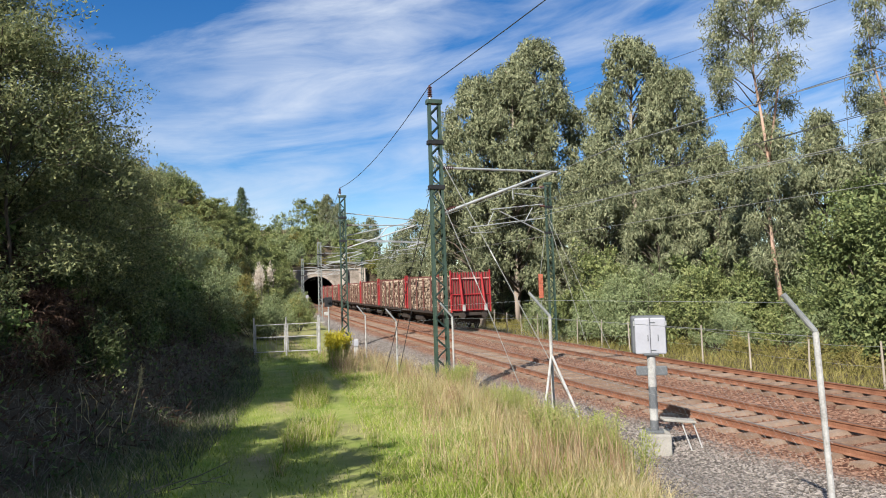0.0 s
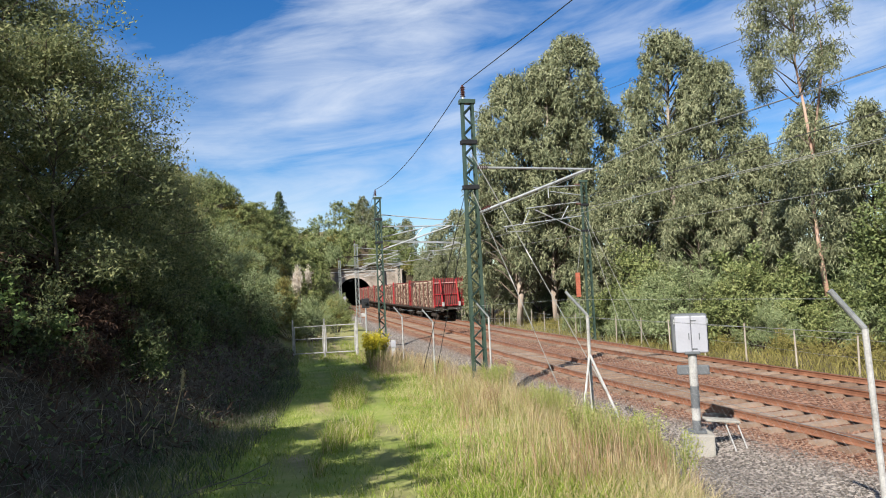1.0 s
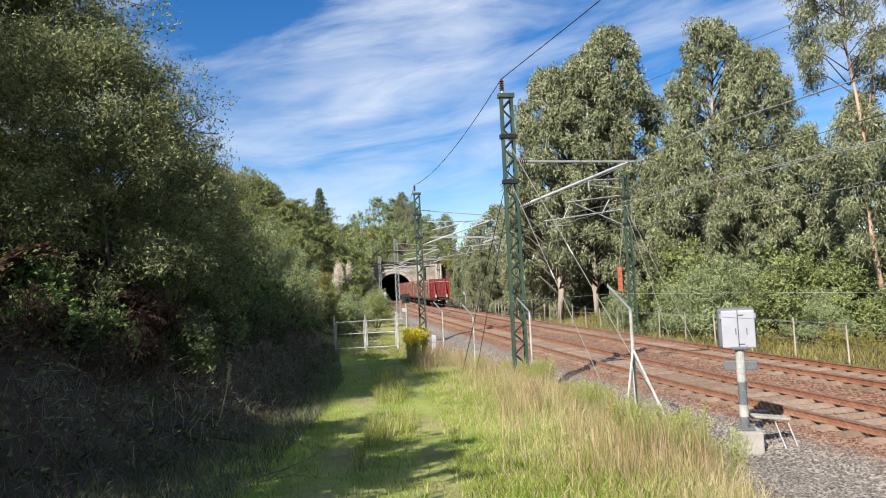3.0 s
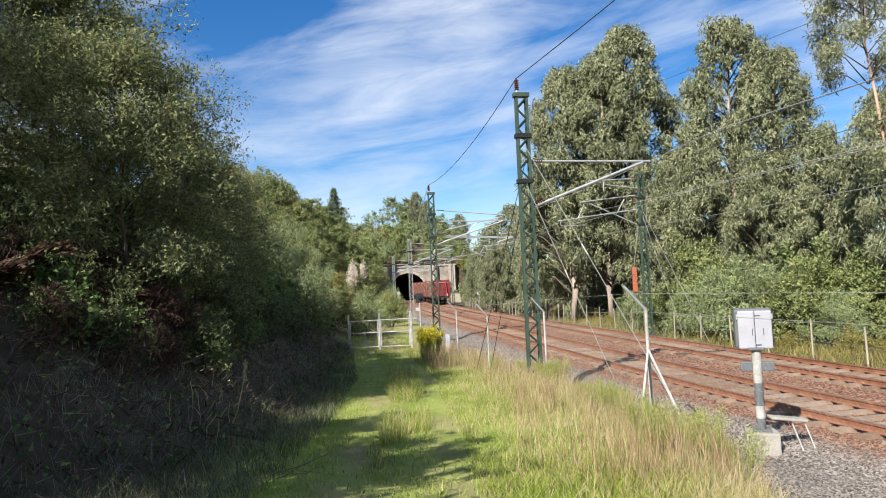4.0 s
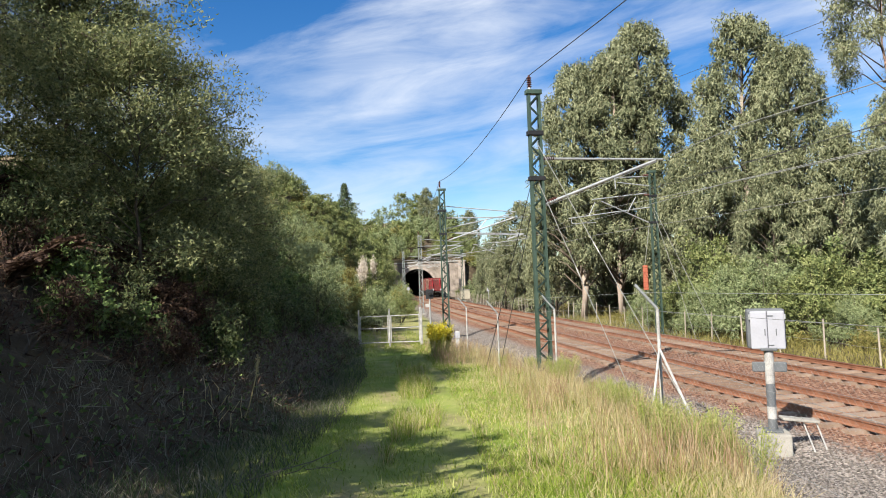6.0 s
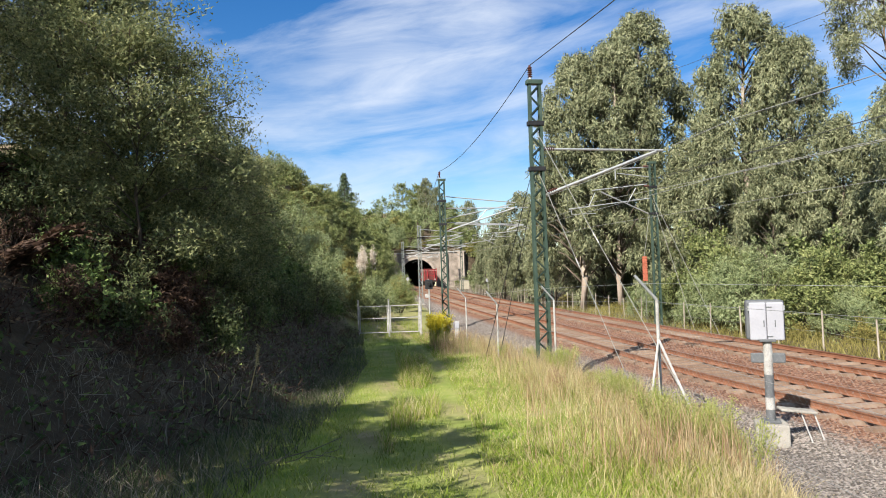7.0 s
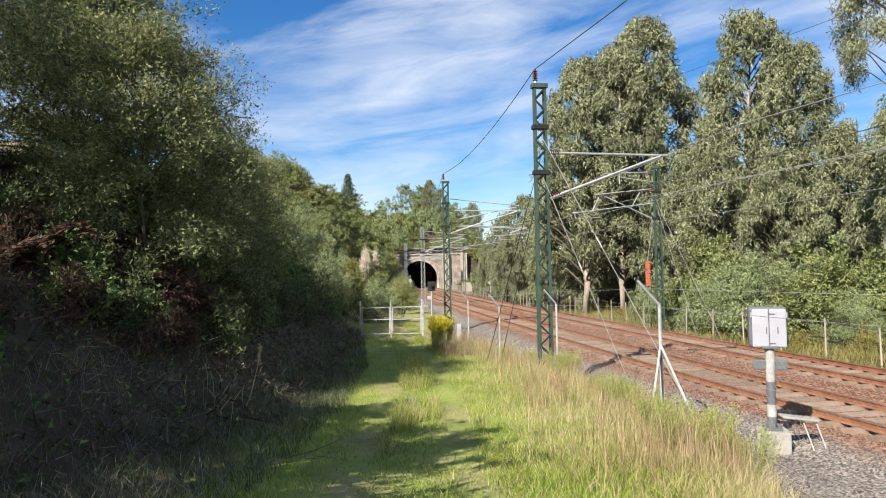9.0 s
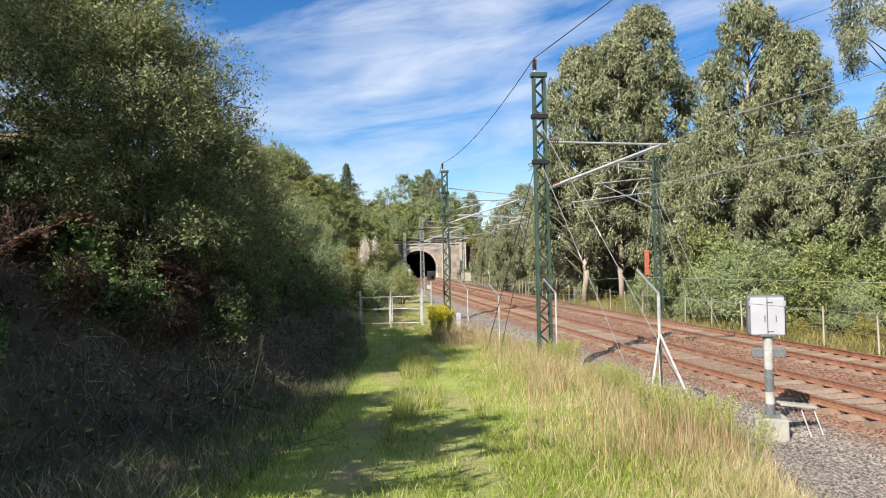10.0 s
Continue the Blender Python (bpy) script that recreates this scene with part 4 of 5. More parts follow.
for k, az, d, turn, s in [(0, -3.2, 62, 0, 0.98), (0, -6.3, 61, 130, 0.98), (1, -8.6, 64, 80, 1.13), (4, -5.0, 69, 160, 0.95), (4, -0.9, 66, 40, 0.85), (4, -10.9, 58, 230, 0.85), (1, -15.9, 61, 200, 1.05), (0, -19.2, 60, 300, 0.9), (4, -13.4, 56, 70, 1.0), (4, -17.6, 54, 10, 0.82),
                          (4, -22.3, 54, 140, 0.9), (4, -25.6, 53, 250, 1.0), (4, -29.6, 55, 10, 1.0), (4, -33.5, 52, 100, 1.0), (0, -38, 54, 100, 0.8),
                          (3, 1.6, 92, 190, 0.66), (3, 3.3, 104, 60, 0.6), (4, 3.2, 86, 20, 0.6), (4, 4.7, 118, 220, 0.6), (3, 9.5, 206, 20, 0.58), (3, 8.6, 200, 110, 0.5), (3, 5.9, 190, 220, 0.62), (3, 4.6, 170, 70, 0.6)]:
    plant(EU[k], *polar(az, d), turn, s)
for az, d, turn, s in [(-26.4, 41, 0, 1.0), (-33.8, 40, 120, 0.95)]:
    plant(EU[2], *polar(az, d), turn, s)

RB = [make_shrub("bush", "dense green bush with small bright leaves", "bush", G_R, 21, 2.6, 4.0, 6500, 0.2, 0.08, L_SCRUB, stems=16, size=0.28),
      make_shrub("bush", "dark green leafy bush", "bush", G_R, 22, 2.8, 5.2, 6500, 0.21, 0.13, L_THICKET, stems=18, size=0.26),
      make_shrub("bush", "pale sage-green willow bush", "bush", G_R, 24, 2.7, 4.4, 8000, 0.2, 0.05, L_SAGE, stems=22, size=0.27),
      make_shrub("bush", "low tangled brush in yellowing leaf", "bush", G_R, 23, 1.6, 1.7, 2400, 0.17, 0.045, L_YELLOWISH, stems=12)]
BIG = [make_shrub("bush", "large pale sage-green willow bush behind the fence", "bush", G_R, 26, 3.3, 5.4, 15000, 0.19, 0.05, L_SAGE, stems=30, size=0.25),
       make_shrub("bush", "tall dark leafy thicket behind the fence", "bush", G_R, 27, 4.2, 8.6, 17000, 0.22, 0.13, L_THICKET, stems=34, size=0.24),
       make_shrub("bush", "tall bright green broad-leaved bush", "bush", G_R, 28, 3.2, 6.6, 12000, 0.2, 0.1, L_SCRUB, stems=26, size=0.24)]
rb = random.Random(5)
for i in range(24):
    y = 17 + i * 2.5 + rb.uniform(-1, 1)
    for row, (u, ks) in enumerate(((11.5, (0, 1, 2, 2)), (15.0, (0, 2, 1)))):
        if row == 1 and i % 2:
            continue
        p = track(y, u + rb.uniform(-1.2, 1.2))
        plant(RB[rb.choice(ks)], p.x, p.y, rb.uniform(0, 360), rb.uniform(0.75, 1.1) * (1.25 if row else 0.8))
for i in range(26):
    p = track(14 + i * 2.4 + rb.uniform(-1, 1), 7.4 + rb.uniform(-0.6, 0.6))
    plant(RB[3], p.x, p.y, rb.uniform(0, 360), rb.uniform(0.5, 0.85))

for az, d, s in [(-1, 84, 0.8), (-4, 82, 0.7), (-8, 86, 0.75), (-12, 80, 0.62), (-16, 78, 0.66), (-20, 76, 0.55), (-24, 74, 0.5), (-28, 70, 0.5), (-32, 68, 0.55)]:
    plant(EU[3], *polar(az, d), az * 40, s)
# the pale willow bush, bright shoots behind it and the dark thicket
for k, az, d, s in [(0, -16.4, 41, 1.0), (0, -13.6, 43.5, 0.82), (2, -13.2, 47, 1.1), (2, -20.2, 39, 0.8), (0, -22.2, 37, 0.55), (2, -23.2, 40, 0.75), (1, -32.6, 36, 0.95), (1, -31.0, 46, 1.05), (1, -37, 33, 1.0)]:
    plant(BIG[k], *polar(az, d), az * 77, s)
for k, az, d, s in [(2, -11.4, 45, 0.6), (0, -10.0, 47, 0.75), (2, -8.0, 50, 0.7), (0, -18.6, 42, 0.9)]:
    plant(RB[k], *polar(az, d), az * 77, s)

for i in range(13):
    p = track(24 + i * 4.6, 19.5 + rb.uniform(-1.5, 1.5))
    plant(RB[(1, 0, 2)[i % 3]], p.x, p.y, rb.uniform(0, 360), rb.uniform(1.1, 1.5))

BT = [make_tree("willow", "small bushy willow with grey-green leaves in shade", "tree", G_B, 31, 7.0, 2.5, 0.06, 28, M_DARKBARK, L_WILLOWTREE, 0.9, 34000, 0.105, 0.042, 0.03, 5, 0.0, 0.07),
      make_tree("willow", "small bushy willow with fine upright twigs", "tree", G_B, 32, 6.4, 2.2, 0.08, 26, M_DARKBARK, L_WILLOWTREE, 0.78, 30000, 0.102, 0.042, -0.03, 5, 0.0, 0.06),
      make_tree("willow", "small bushy willow at the edge of the bank", "tree", G_B, 33, 6.6, 2.3, 0.08, 20, M_DARKBARK, L_WILLOWTREE, 0.9, 4500, 0.28, 0.11, 0.0, 3, 0.0, 0.09)]
for k, x, y, turn, s in [(0, -10.9, 9.4, 0, 0.78), (1, -12.2, 8.2, 250, 0.74), (1, -11.6, 16.2, 50, 1.05), (0, -10.6, 17.0, 140, 0.85), (1, -13.5, 14.5, 210, 0.95), (0, -15, 19.5, 260, 0.8), (1, -11.6, 21.5, 30, 0.74), (0, -13.2, 27, 80, 0.72), (1, -15.0, 32.5, 180, 0.72),
                         (0, -14.0, 8.0, 300, 0.45), (2, -9.0, 3.6, 120, 0.85), (2, -8.6, -1.0, 20, 1.0), (2, -8.2, -5.5, 70, 1.1), (2, -7.0, 1.6, 40, 0.98), (2, -7.8, 5.2, 200, 0.72), (0, -12.4, 11.4, 95, 0.66), (1, -8.3, 13.0, 310, 0.86), (1, -8.6, 16.6, 15, 0.8), (0, -11.2, 14.8, 170, 1.0), (2, -6.3, -1.6, 280, 0.8), (1, -9.3, 19.0, 75, 0.7)]:
    plant(BT[k], x, y, turn, s)

G_S = "shrubs on the shaded bank"
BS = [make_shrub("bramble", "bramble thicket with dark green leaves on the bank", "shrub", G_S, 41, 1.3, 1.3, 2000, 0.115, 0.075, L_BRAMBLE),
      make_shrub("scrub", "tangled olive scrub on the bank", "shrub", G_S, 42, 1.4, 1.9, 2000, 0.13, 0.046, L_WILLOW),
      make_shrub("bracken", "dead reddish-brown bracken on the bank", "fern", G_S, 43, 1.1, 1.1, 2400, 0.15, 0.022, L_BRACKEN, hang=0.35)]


def make_fern(label, seed, fronds, reach):
    """Bracken: arching fronds, each a stalk with paired leaflets that shorten towards its tip."""
    r = np.random.default_rng(seed)
    t = thing("bracken", Matrix(), label, "fern", G_S)
    g, seat, aim, size = Geo(), [], [], []
    for i in range(fronds):
        a, up = r.uniform(0, math.tau), r.uniform(0.5, 1.1)
        out = np.array([math.cos(a), math.sin(a), 0.0])
        ln = reach * r.uniform(0.6, 1.1)
        pts = [out * ln * (k * 0.75) + np.array([0, 0, ln * (up * k - 0.75 * k * k)]) for k in np.linspace(0, 1, 7)]
        g.line([tuple(p) for p in pts], 0.007, 0.002, 3)
        across = np.array([-out[1], out[0], 0.0])
        for k in np.linspace(0.22, 1.0, 15):
            j = min(5, int(k * 6))
            p = pts[j] + (pts[j + 1] - pts[j]) * (k * 6 - j)
            fwd = pts[j + 1] - pts[j]
            fwd = fwd / np.linalg.norm(fwd)
            for s in (-1, 1):
                seat.append(p)
                aim.append(across * s + fwd * 0.45 + r.normal(size=3) * 0.16 + np.array([0, 0, -0.15]))
                size.append(ln * 0.32 * (1.12 - k))
    part("branchwork", g, L_BRACKEN, t, "", "stuff")
    f = new("foliage", leaf_mesh("foliage", np.array(seat), np.array(aim), np.array(size), np.array(size) * 0.26 + 0.012, L_BRACKEN, r))
    f.parent = t
    tagged(f, "", "", "", "stuff")
    return t


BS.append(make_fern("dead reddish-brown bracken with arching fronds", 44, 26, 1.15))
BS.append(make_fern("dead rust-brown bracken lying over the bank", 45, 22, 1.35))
bs = random.Random(9)
for i in range(30):
    y = 9.8 + 5.0 * bs.random()
    d = 2.2 + 4.6 * ((i * 0.618) % 1.0)
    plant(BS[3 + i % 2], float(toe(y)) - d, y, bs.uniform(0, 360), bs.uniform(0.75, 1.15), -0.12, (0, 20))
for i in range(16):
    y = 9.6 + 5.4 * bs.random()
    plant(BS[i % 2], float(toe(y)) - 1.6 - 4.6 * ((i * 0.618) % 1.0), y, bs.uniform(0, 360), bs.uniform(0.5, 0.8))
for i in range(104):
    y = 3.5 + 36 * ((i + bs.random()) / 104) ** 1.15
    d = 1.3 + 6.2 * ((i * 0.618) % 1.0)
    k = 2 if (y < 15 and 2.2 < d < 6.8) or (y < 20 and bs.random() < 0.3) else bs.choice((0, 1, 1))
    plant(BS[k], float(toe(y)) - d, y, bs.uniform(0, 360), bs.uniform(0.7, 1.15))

for i in range(16):
    y = 15.5 + i * 1.35
    plant(BS[1 if i % 3 else 0], float(toe(y)) - bs.uniform(3.2, 5.6), y, bs.uniform(0, 360), bs.uniform(1.1, 1.5))

G_F = "scrub on the cutting towards the tunnel"
FS = [make_shrub("scrub", "sunlit olive-green scrub on the cutting slope", "shrub", G_F, 51, 3.0, 4.4, 2300, 0.4, 0.13, L_SCRUB, stems=18, size=0.27),
      make_shrub("scrub", "yellowing scrub on the cutting slope", "shrub", G_F, 52, 2.6, 4.2, 2200, 0.4, 0.13, L_YELLOWISH, stems=16, size=0.27),
      make_shrub("scrub", "pale grey-green scrub on the cutting slope", "shrub", G_F, 53, 3.2, 4.8, 2300, 0.4, 0.12, L_SAGE, stems=18, size=0.27)]
NS = [make_shrub("scrub", "olive-green scrub beside the path", "shrub", G_F, 56, 3.0, 4.4, 9000, 0.19, 0.07, L_SCRUB, stems=20, size=0.26),
      make_shrub("scrub", "yellowing scrub beside the path", "shrub", G_F, 57, 2.6, 4.4, 8000, 0.18, 0.065, L_YELLOWISH, stems=18, size=0.26),
      make_shrub("scrub", "pale grey-green willow scrub beside the path", "shrub", G_F, 58, 3.0, 4.6, 9000, 0.19, 0.05, L_SAGE, stems=20, size=0.26)]
FT = make_tree("hillside_tree", "bushy olive-green tree on the cutting slope", "tree", G_F, 55, 9.5, 3.0, 0.1, 26, M_DARKBARK, L_SCRUB, 1.1, 5200, 0.42, 0.15, 0.0, 3, 0.1, 0.16)
fs = random.Random(12)
for i in range(50):
    y = 35 + i * 2.7 + fs.uniform(-1.5, 1.5)
    d = (1.6, 4.5, 8.0, 12.0)[i % 4] + fs.uniform(-0.8, 0.8)
    plant((NS if y < 90 else FS)[fs.choice((0, 1, 2, 2))], float(toe(y)) - d, y, fs.uniform(0, 360), fs.uniform(0.75, 1.15))
for i in range(18):
    y = 62 + i * 6.0 + fs.uniform(-2, 2)
    d = 4 + 7 * fs.random()
    plant(FT, float(toe(y)) - d, y, fs.uniform(0, 360), fs.uniform(0.7, 0.95) * (0.5 if y < 75 else 0.62) + 0.3 * (y > 110))
for i in range(46):
    x = PORTAL_X + fs.uniform(-40, 16)
    y = PORTAL_Y + 1.5 + 40 * fs.random() ** 1.5
    plant(FS[fs.choice((0, 0, 2))], x, y, fs.uniform(0, 360), fs.uniform(1.0, 1.7))
for i in range(12):
    plant(FT, PORTAL_X + fs.uniform(-42, 12), PORTAL_Y + fs.uniform(12, 55), fs.uniform(0, 360), fs.uniform(0.7, 1.0))
for i in range(12):
    plant(FS[(i * 2) % 3], PORTAL_X - 8 + 1.9 * i, PORTAL_Y + 0.9 + fs.uniform(0, 0.8), fs.uniform(0, 360), fs.uniform(0.5, 0.8))
for i in range(16):
    plant(FS[i % 3], PORTAL_X + 10.5 + fs.uniform(0, 9), PORTAL_Y - 4 + fs.uniform(0, 9), fs.uniform(0, 360), fs.uniform(0.6, 0.95))
for i in range(5):
    plant(FS[(0, 2, 0, 1, 2)[i]], PORTAL_X - 6.0 - 0.6 * (i % 3), PORTAL_Y - 1.8 - 1.8 * i, 70 * i, 0.85 + 0.08 * i)
for az, d, k, s in [(18.4, 150, 0, 1.3), (17.0, 168, 2, 1.5), (15.6, 172, 0, 1.6), (14.4, 178, 0, 1.7), (13.4, 182, 0, 1.7), (12.4, 188, 1, 1.5), (11.6, 196, 0, 1.5), (10.8, 198, 2, 1.4), (16.4, 190, 0, 1.9), (14.8, 198, 0, 1.9), (13.0, 204, 2, 1.9)]:
    plant(FS[k], *polar(az, d), az * 90, s)
for az, d, k, s in [(5.3, 150, 2, 1.1), (4.5, 140, 0, 1.1), (3.9, 130, 2, 1.0), (3.3, 120, 2, 1.1), (2.6, 110, 0, 1.0), (2.0, 100, 2, 1.0), (1.2, 92, 1, 0.9), (6.0, 176, 0, 1.0), (4.2, 160, 0, 1.5), (3.0, 140, 0, 1.5)]:
    plant(FS[k], *polar(az, d), az * 90, s)
for i in range(8):
    y = 118 + 6.3 * i
    plant(FT, float(toe(y)) + 0.2 + fs.uniform(-0.8, 0.8), y, fs.uniform(0, 360), fs.uniform(0.75, 0.95))
for az, d, k, s in [(25.5, 42, 0, 1.0), (24.0, 47, 1, 1.0), (23.0, 52, 2, 1.0), (22.0, 58, 0, 1.1), (21.0, 64, 1, 1.1), (20.2, 72, 2, 1.2), (19.6, 80, 0, 1.2), (27, 38, 2, 0.9)]:
    plant(NS[k], *polar(az, d), az * 50, s)


def make_conifer(seed, height, wide):
    """A pointed conifer with whorls of drooping branches."""
    rng = random.Random(seed)
    g, tips = Geo(), []
    g.line([(0, 0, 0), (0, 0, height * 0.5), (0, 0, height)], 0.2, 0.02, 7)
    for i in range(90):
        f = 0.06 + 0.93 * i / 89
        a, d = i * 2.4, wide * (1 - f) ** 0.8 * rng.uniform(0.75, 1.1)
        q = Vector((math.cos(a) * d, math.sin(a) * d, height * f - 0.12 * d))
        g.line([(0, 0, height * f), q], 0.03, 0.008, 4)
        tips += [(q, 0.5 + 0.4 * (1 - f)), (q * 0.6 + Vector((0, 0, height * f * 0.4)), 0.5 + 0.5 * (1 - f))]
    t = thing("conifer", Matrix(), "pointed grey-green conifer on the skyline", "tree")
    part("trunk", g, M_DARKBARK, t, "", "", True)
    c = new("crown", crown("crown", tips, 0.85, 10000, 0.34, 0.11, L_CONIFER, seed, 0.3, 0.8))
    c.parent = t
    return t


for i, d in enumerate((58, 66, 75, 86, 98, 110, 124, 138, 152)):
    plant((NS if d < 90 else FS)[i % 3], *polar(12.0 + 0.25 * (i % 2), d), 80 * i, 0.45 + 0.0035 * d)
for i in range(18):
    y = 66 + 4.6 * i
    plant(FS[i % 3], float(toe(y)) - 17 - 4.5 * (i % 3), y, 75 * i, 1.1 + 0.1 * (i % 4))
for x, y, k in ((-45.2, 116.5, 0), (-47.5, 117.5, 2), (-43.0, 118, 1), (-46, 121, 0)):
    plant(FS[k], x, y, 40 * x, 1.2)
CO = make_conifer(61, 12, 3.3)
plant(CO, *polar(16.3, 160), 0, 1.32)
for i in range(9):
    y = 139 + 3.6 * i
    plant(FS[i % 3], float(toe(y)) - fs.uniform(-0.5, 1.5), y, fs.uniform(0, 360), fs.uniform(0.8, 1.1))


# ---------- sleepers ----------
def build_sleepers():
    g = Geo()
    v = [(-1.3, -0.15, -0.26), (1.3, -0.15, -0.26), (1.3, 0.15, -0.26), (-1.3, 0.15, -0.26), (-1.28, -0.11, -0.168), (1.28, -0.11, -0.168), (1.28, 0.11, -0.168), (-1.28, 0.11, -0.168)]
    f = [(0, 1, 5, 4), (1, 2, 6, 5), (2, 3, 7, 6), (3, 0, 4, 7), (4, 5, 6, 7)]
    me = mesh("sleeper", Geo().add(v, f), M_SLEEPER)
    for tr, uc in zip(track_things, TRACKS):
        rest = Geo()
        y = -8.0
        k = 0
        while y < 190:
            p = track(y, uc)
            m = Matrix.Translation(p) @ Matrix.Rotation(radians(heading(y)), 4, "Z")
            if 8 < p.y < 95 and k < 200:
                s = new("sleeper", me)
                s.parent, s.matrix_basis = tr, m
                k += 1
            else:
                rest.add([m @ Vector(q) for q in v], f)
            y += 0.6 * 0.962
        part("sleeper_run", rest, M_SLEEPER, tr, "", "stuff")


build_sleepers()


# ---------- loose ballast stones ----------
def build_stones():
    r = np.random.default_rng(4)
    n = 21000
    y = 8 + 40 * r.random(n) ** 1.4
    u = np.concatenate([r.uniform(-10.2, -5.0, n * 7 // 10), r.uniform(-5.0, 3.0, n - n * 7 // 10)])
    x = far_line(y) + u / 0.962
    z = ground(x, y)
    ok = x > grass_edge(y)
    x, y, z, u = x[ok], y[ok], z[ok], u[ok]
    n = len(x)
    s = r.uniform(0.017, 0.038, (n, 1, 1))
    base = np.array([(1, 0, 0), (0, 1, 0), (-1, 0, 0), (0, -1, 0), (0.1, 0.1, 0.8), (0, 0, -0.6)])
    v = base[None] * s * r.uniform(0.6, 1.3, (n, 6, 3))
    a = r.uniform(0, math.tau, n)
    c, d = np.cos(a)[:, None], np.sin(a)[:, None]
    v = np.stack([v[..., 0] * c - v[..., 1] * d, v[..., 0] * d + v[..., 1] * c, v[..., 2]], -1)
    v += np.stack([x, y, z + 0.012], -1)[:, None]
    tri = np.array([(0, 1, 4), (1, 2, 4), (2, 3, 4), (3, 0, 4), (1, 0, 5), (2, 1, 5), (3, 2, 5), (0, 3, 5)])
    f = (np.arange(n)[:, None, None] * 6 + tri[None]).reshape(-1, 3)
    near = (u < -6.4) | (u > 2.2)
    idx = np.repeat(np.where(near, 0, 1), 8)
    ob = new("ballast_stones", array_mesh("ballast_stones", v.reshape(-1, 3), f, [M_BALLAST, M_BALLAST_RUST], idx))
    tagged(ob, "loose broken ballast stones, grey and rust-stained", "stones", "", "stuff")


build_stones()

# ---------- near fence, of cranked steel posts and chain link ----------
FENCE = [(4.5, 8.1), (2.3, 14.9), (0.25, 20.9), (-1.65, 23.6), (-3.4, 29.6), (-6.0, 33.0)]
ARM = Vector((-0.36, 0.05, 0.44))


def build_fence():
    fence = thing("chain_link_fence", Matrix(), "chain-link fence on cranked galvanised posts along the line", "fence")
    tops = []
    for i, (x, y) in enumerate(FENCE):
        z = gz(x, y)
        h = (2.42, 2.38, 2.16, 1.96, 1.95, 1.85)[i] - z
        lean = Vector((-0.12, 0, h)) if i == 0 else Vector((0.0, 0, h))
        top = Vector((x, y, z)) + lean
        tops.append((Vector((x, y, z)), top))
        ps = part("post", Geo().tube((x, y, z - 0.3), top, 0.036 if i < 2 else 0.03, n=10), M_WHITE, fence, "pale weathered steel post")
        if i < 5:
            part("arm", Geo().tube(top, top + (Vector((-0.33, 0.05, 0.45)) if i == 0 else ARM * (1.2 if i < 2 else 1.0)), 0.034 if i < 2 else 0.028, n=10), M_ARM, ps, "grey cranked arm")
    (b, t) = tops[1]
    for dx, dy in ((-0.35, -0.8), (0.27, -2.8)):
        part("brace", Geo().tube(b + Vector((dx, dy, gz(b.x + dx, b.y + dy) - b.z)), b + Vector((0, 0, 1.55)), 0.026, n=8), M_WHITE, fence, "pale slanting brace")
    link = Geo()
    for i in range(5):
        (b0, t0), (b1, t1) = tops[i], tops[i + 1]
        for k in (0.12, 0.55, 0.98):
            link.tube(b0.lerp(t0, k), b1.lerp(t1, k), 0.004, n=4)
        if i > 1:
            continue
        length, hgt, gap = (b1 - b0).length, 1.9, 0.14
        n = int((length + hgt) / gap)
        for s in (0, 1):
            for k in range(n):
                a0, a1 = k * gap - hgt, k * gap
                z0, z1 = 0.0, hgt
                if a0 < 0:
                    z0, a0 = -a0, 0.0
                if a1 > length:
                    z1, a1 = hgt - (a1 - length), length
                if s:
                    z0, z1 = hgt - z0, hgt - z1
                p = b0.lerp(b1, a0 / length) + Vector((0, 0, z0 + 0.12))
                q = b0.lerp(b1, a1 / length) + Vector((0, 0, z1 + 0.12))
                link.tube(p, q, 0.0011, n=3)
    part("wire_mesh", link, M_ARM, fence, "thin wire mesh", "stuff")
    for i in (0, 1, 2, 3):
        (b0, t0), (b1, t1) = tops[i], tops[i + 1]
        part("strand", Geo().tube(t0 + ARM * 0.8, t1 + ARM * 0.8, 0.003, n=4), M_GALV, fence)
    return fence


build_fence()


# ---------- gate across the path ----------
def build_gate():
    a, b = Vector((-9.25, 33.3, 0)), Vector((-6.05, 33.0, 0))
    for k in (0, 1):
        p, q = a.lerp(b, k * 0.5), a.lerp(b, k * 0.5 + 0.5)
        g = thing("field_gate", Matrix(), "pale tubular steel gate closed across the grassy path", "gate", "gates across the path")
        ends = []
        for e in (p, q):
            e.z = gz(e.x, e.y)
            ends.append(e)
        part("post", Geo().tube(p - Vector((0, 0, 0.3)), p + Vector((0, 0, 1.9)), 0.042), M_WHITE, g)
        if k:
            part("post", Geo().tube(q - Vector((0, 0, 0.3)), q + Vector((0, 0, 1.9)), 0.05), M_WHITE, g)
        for z in (0.25, 0.95, 1.55):
            part("rail", Geo().tube(p + Vector((0.06, 0, z)), q + Vector((-0.06, 0, z)), 0.02), M_WHITE, g)
        for s in (0.05, 0.95):
            c = p.lerp(q, s)
            part("stile", Geo().tube(c + Vector((0, 0, 0.22)), c + Vector((0, 0, 1.58)), 0.024), M_WHITE, g)
        mesh_geo = Geo()
        for i in range(12):
            c = p.lerp(q, 0.07 + 0.86 * i / 11)
            mesh_geo.tube(c + Vector((0, 0, 0.25)), c + Vector((0, 0, 1.55)), 0.0018, n=4)
        part("wire_mesh", mesh_geo, M_GALV, g, "", "stuff")


build_gate()


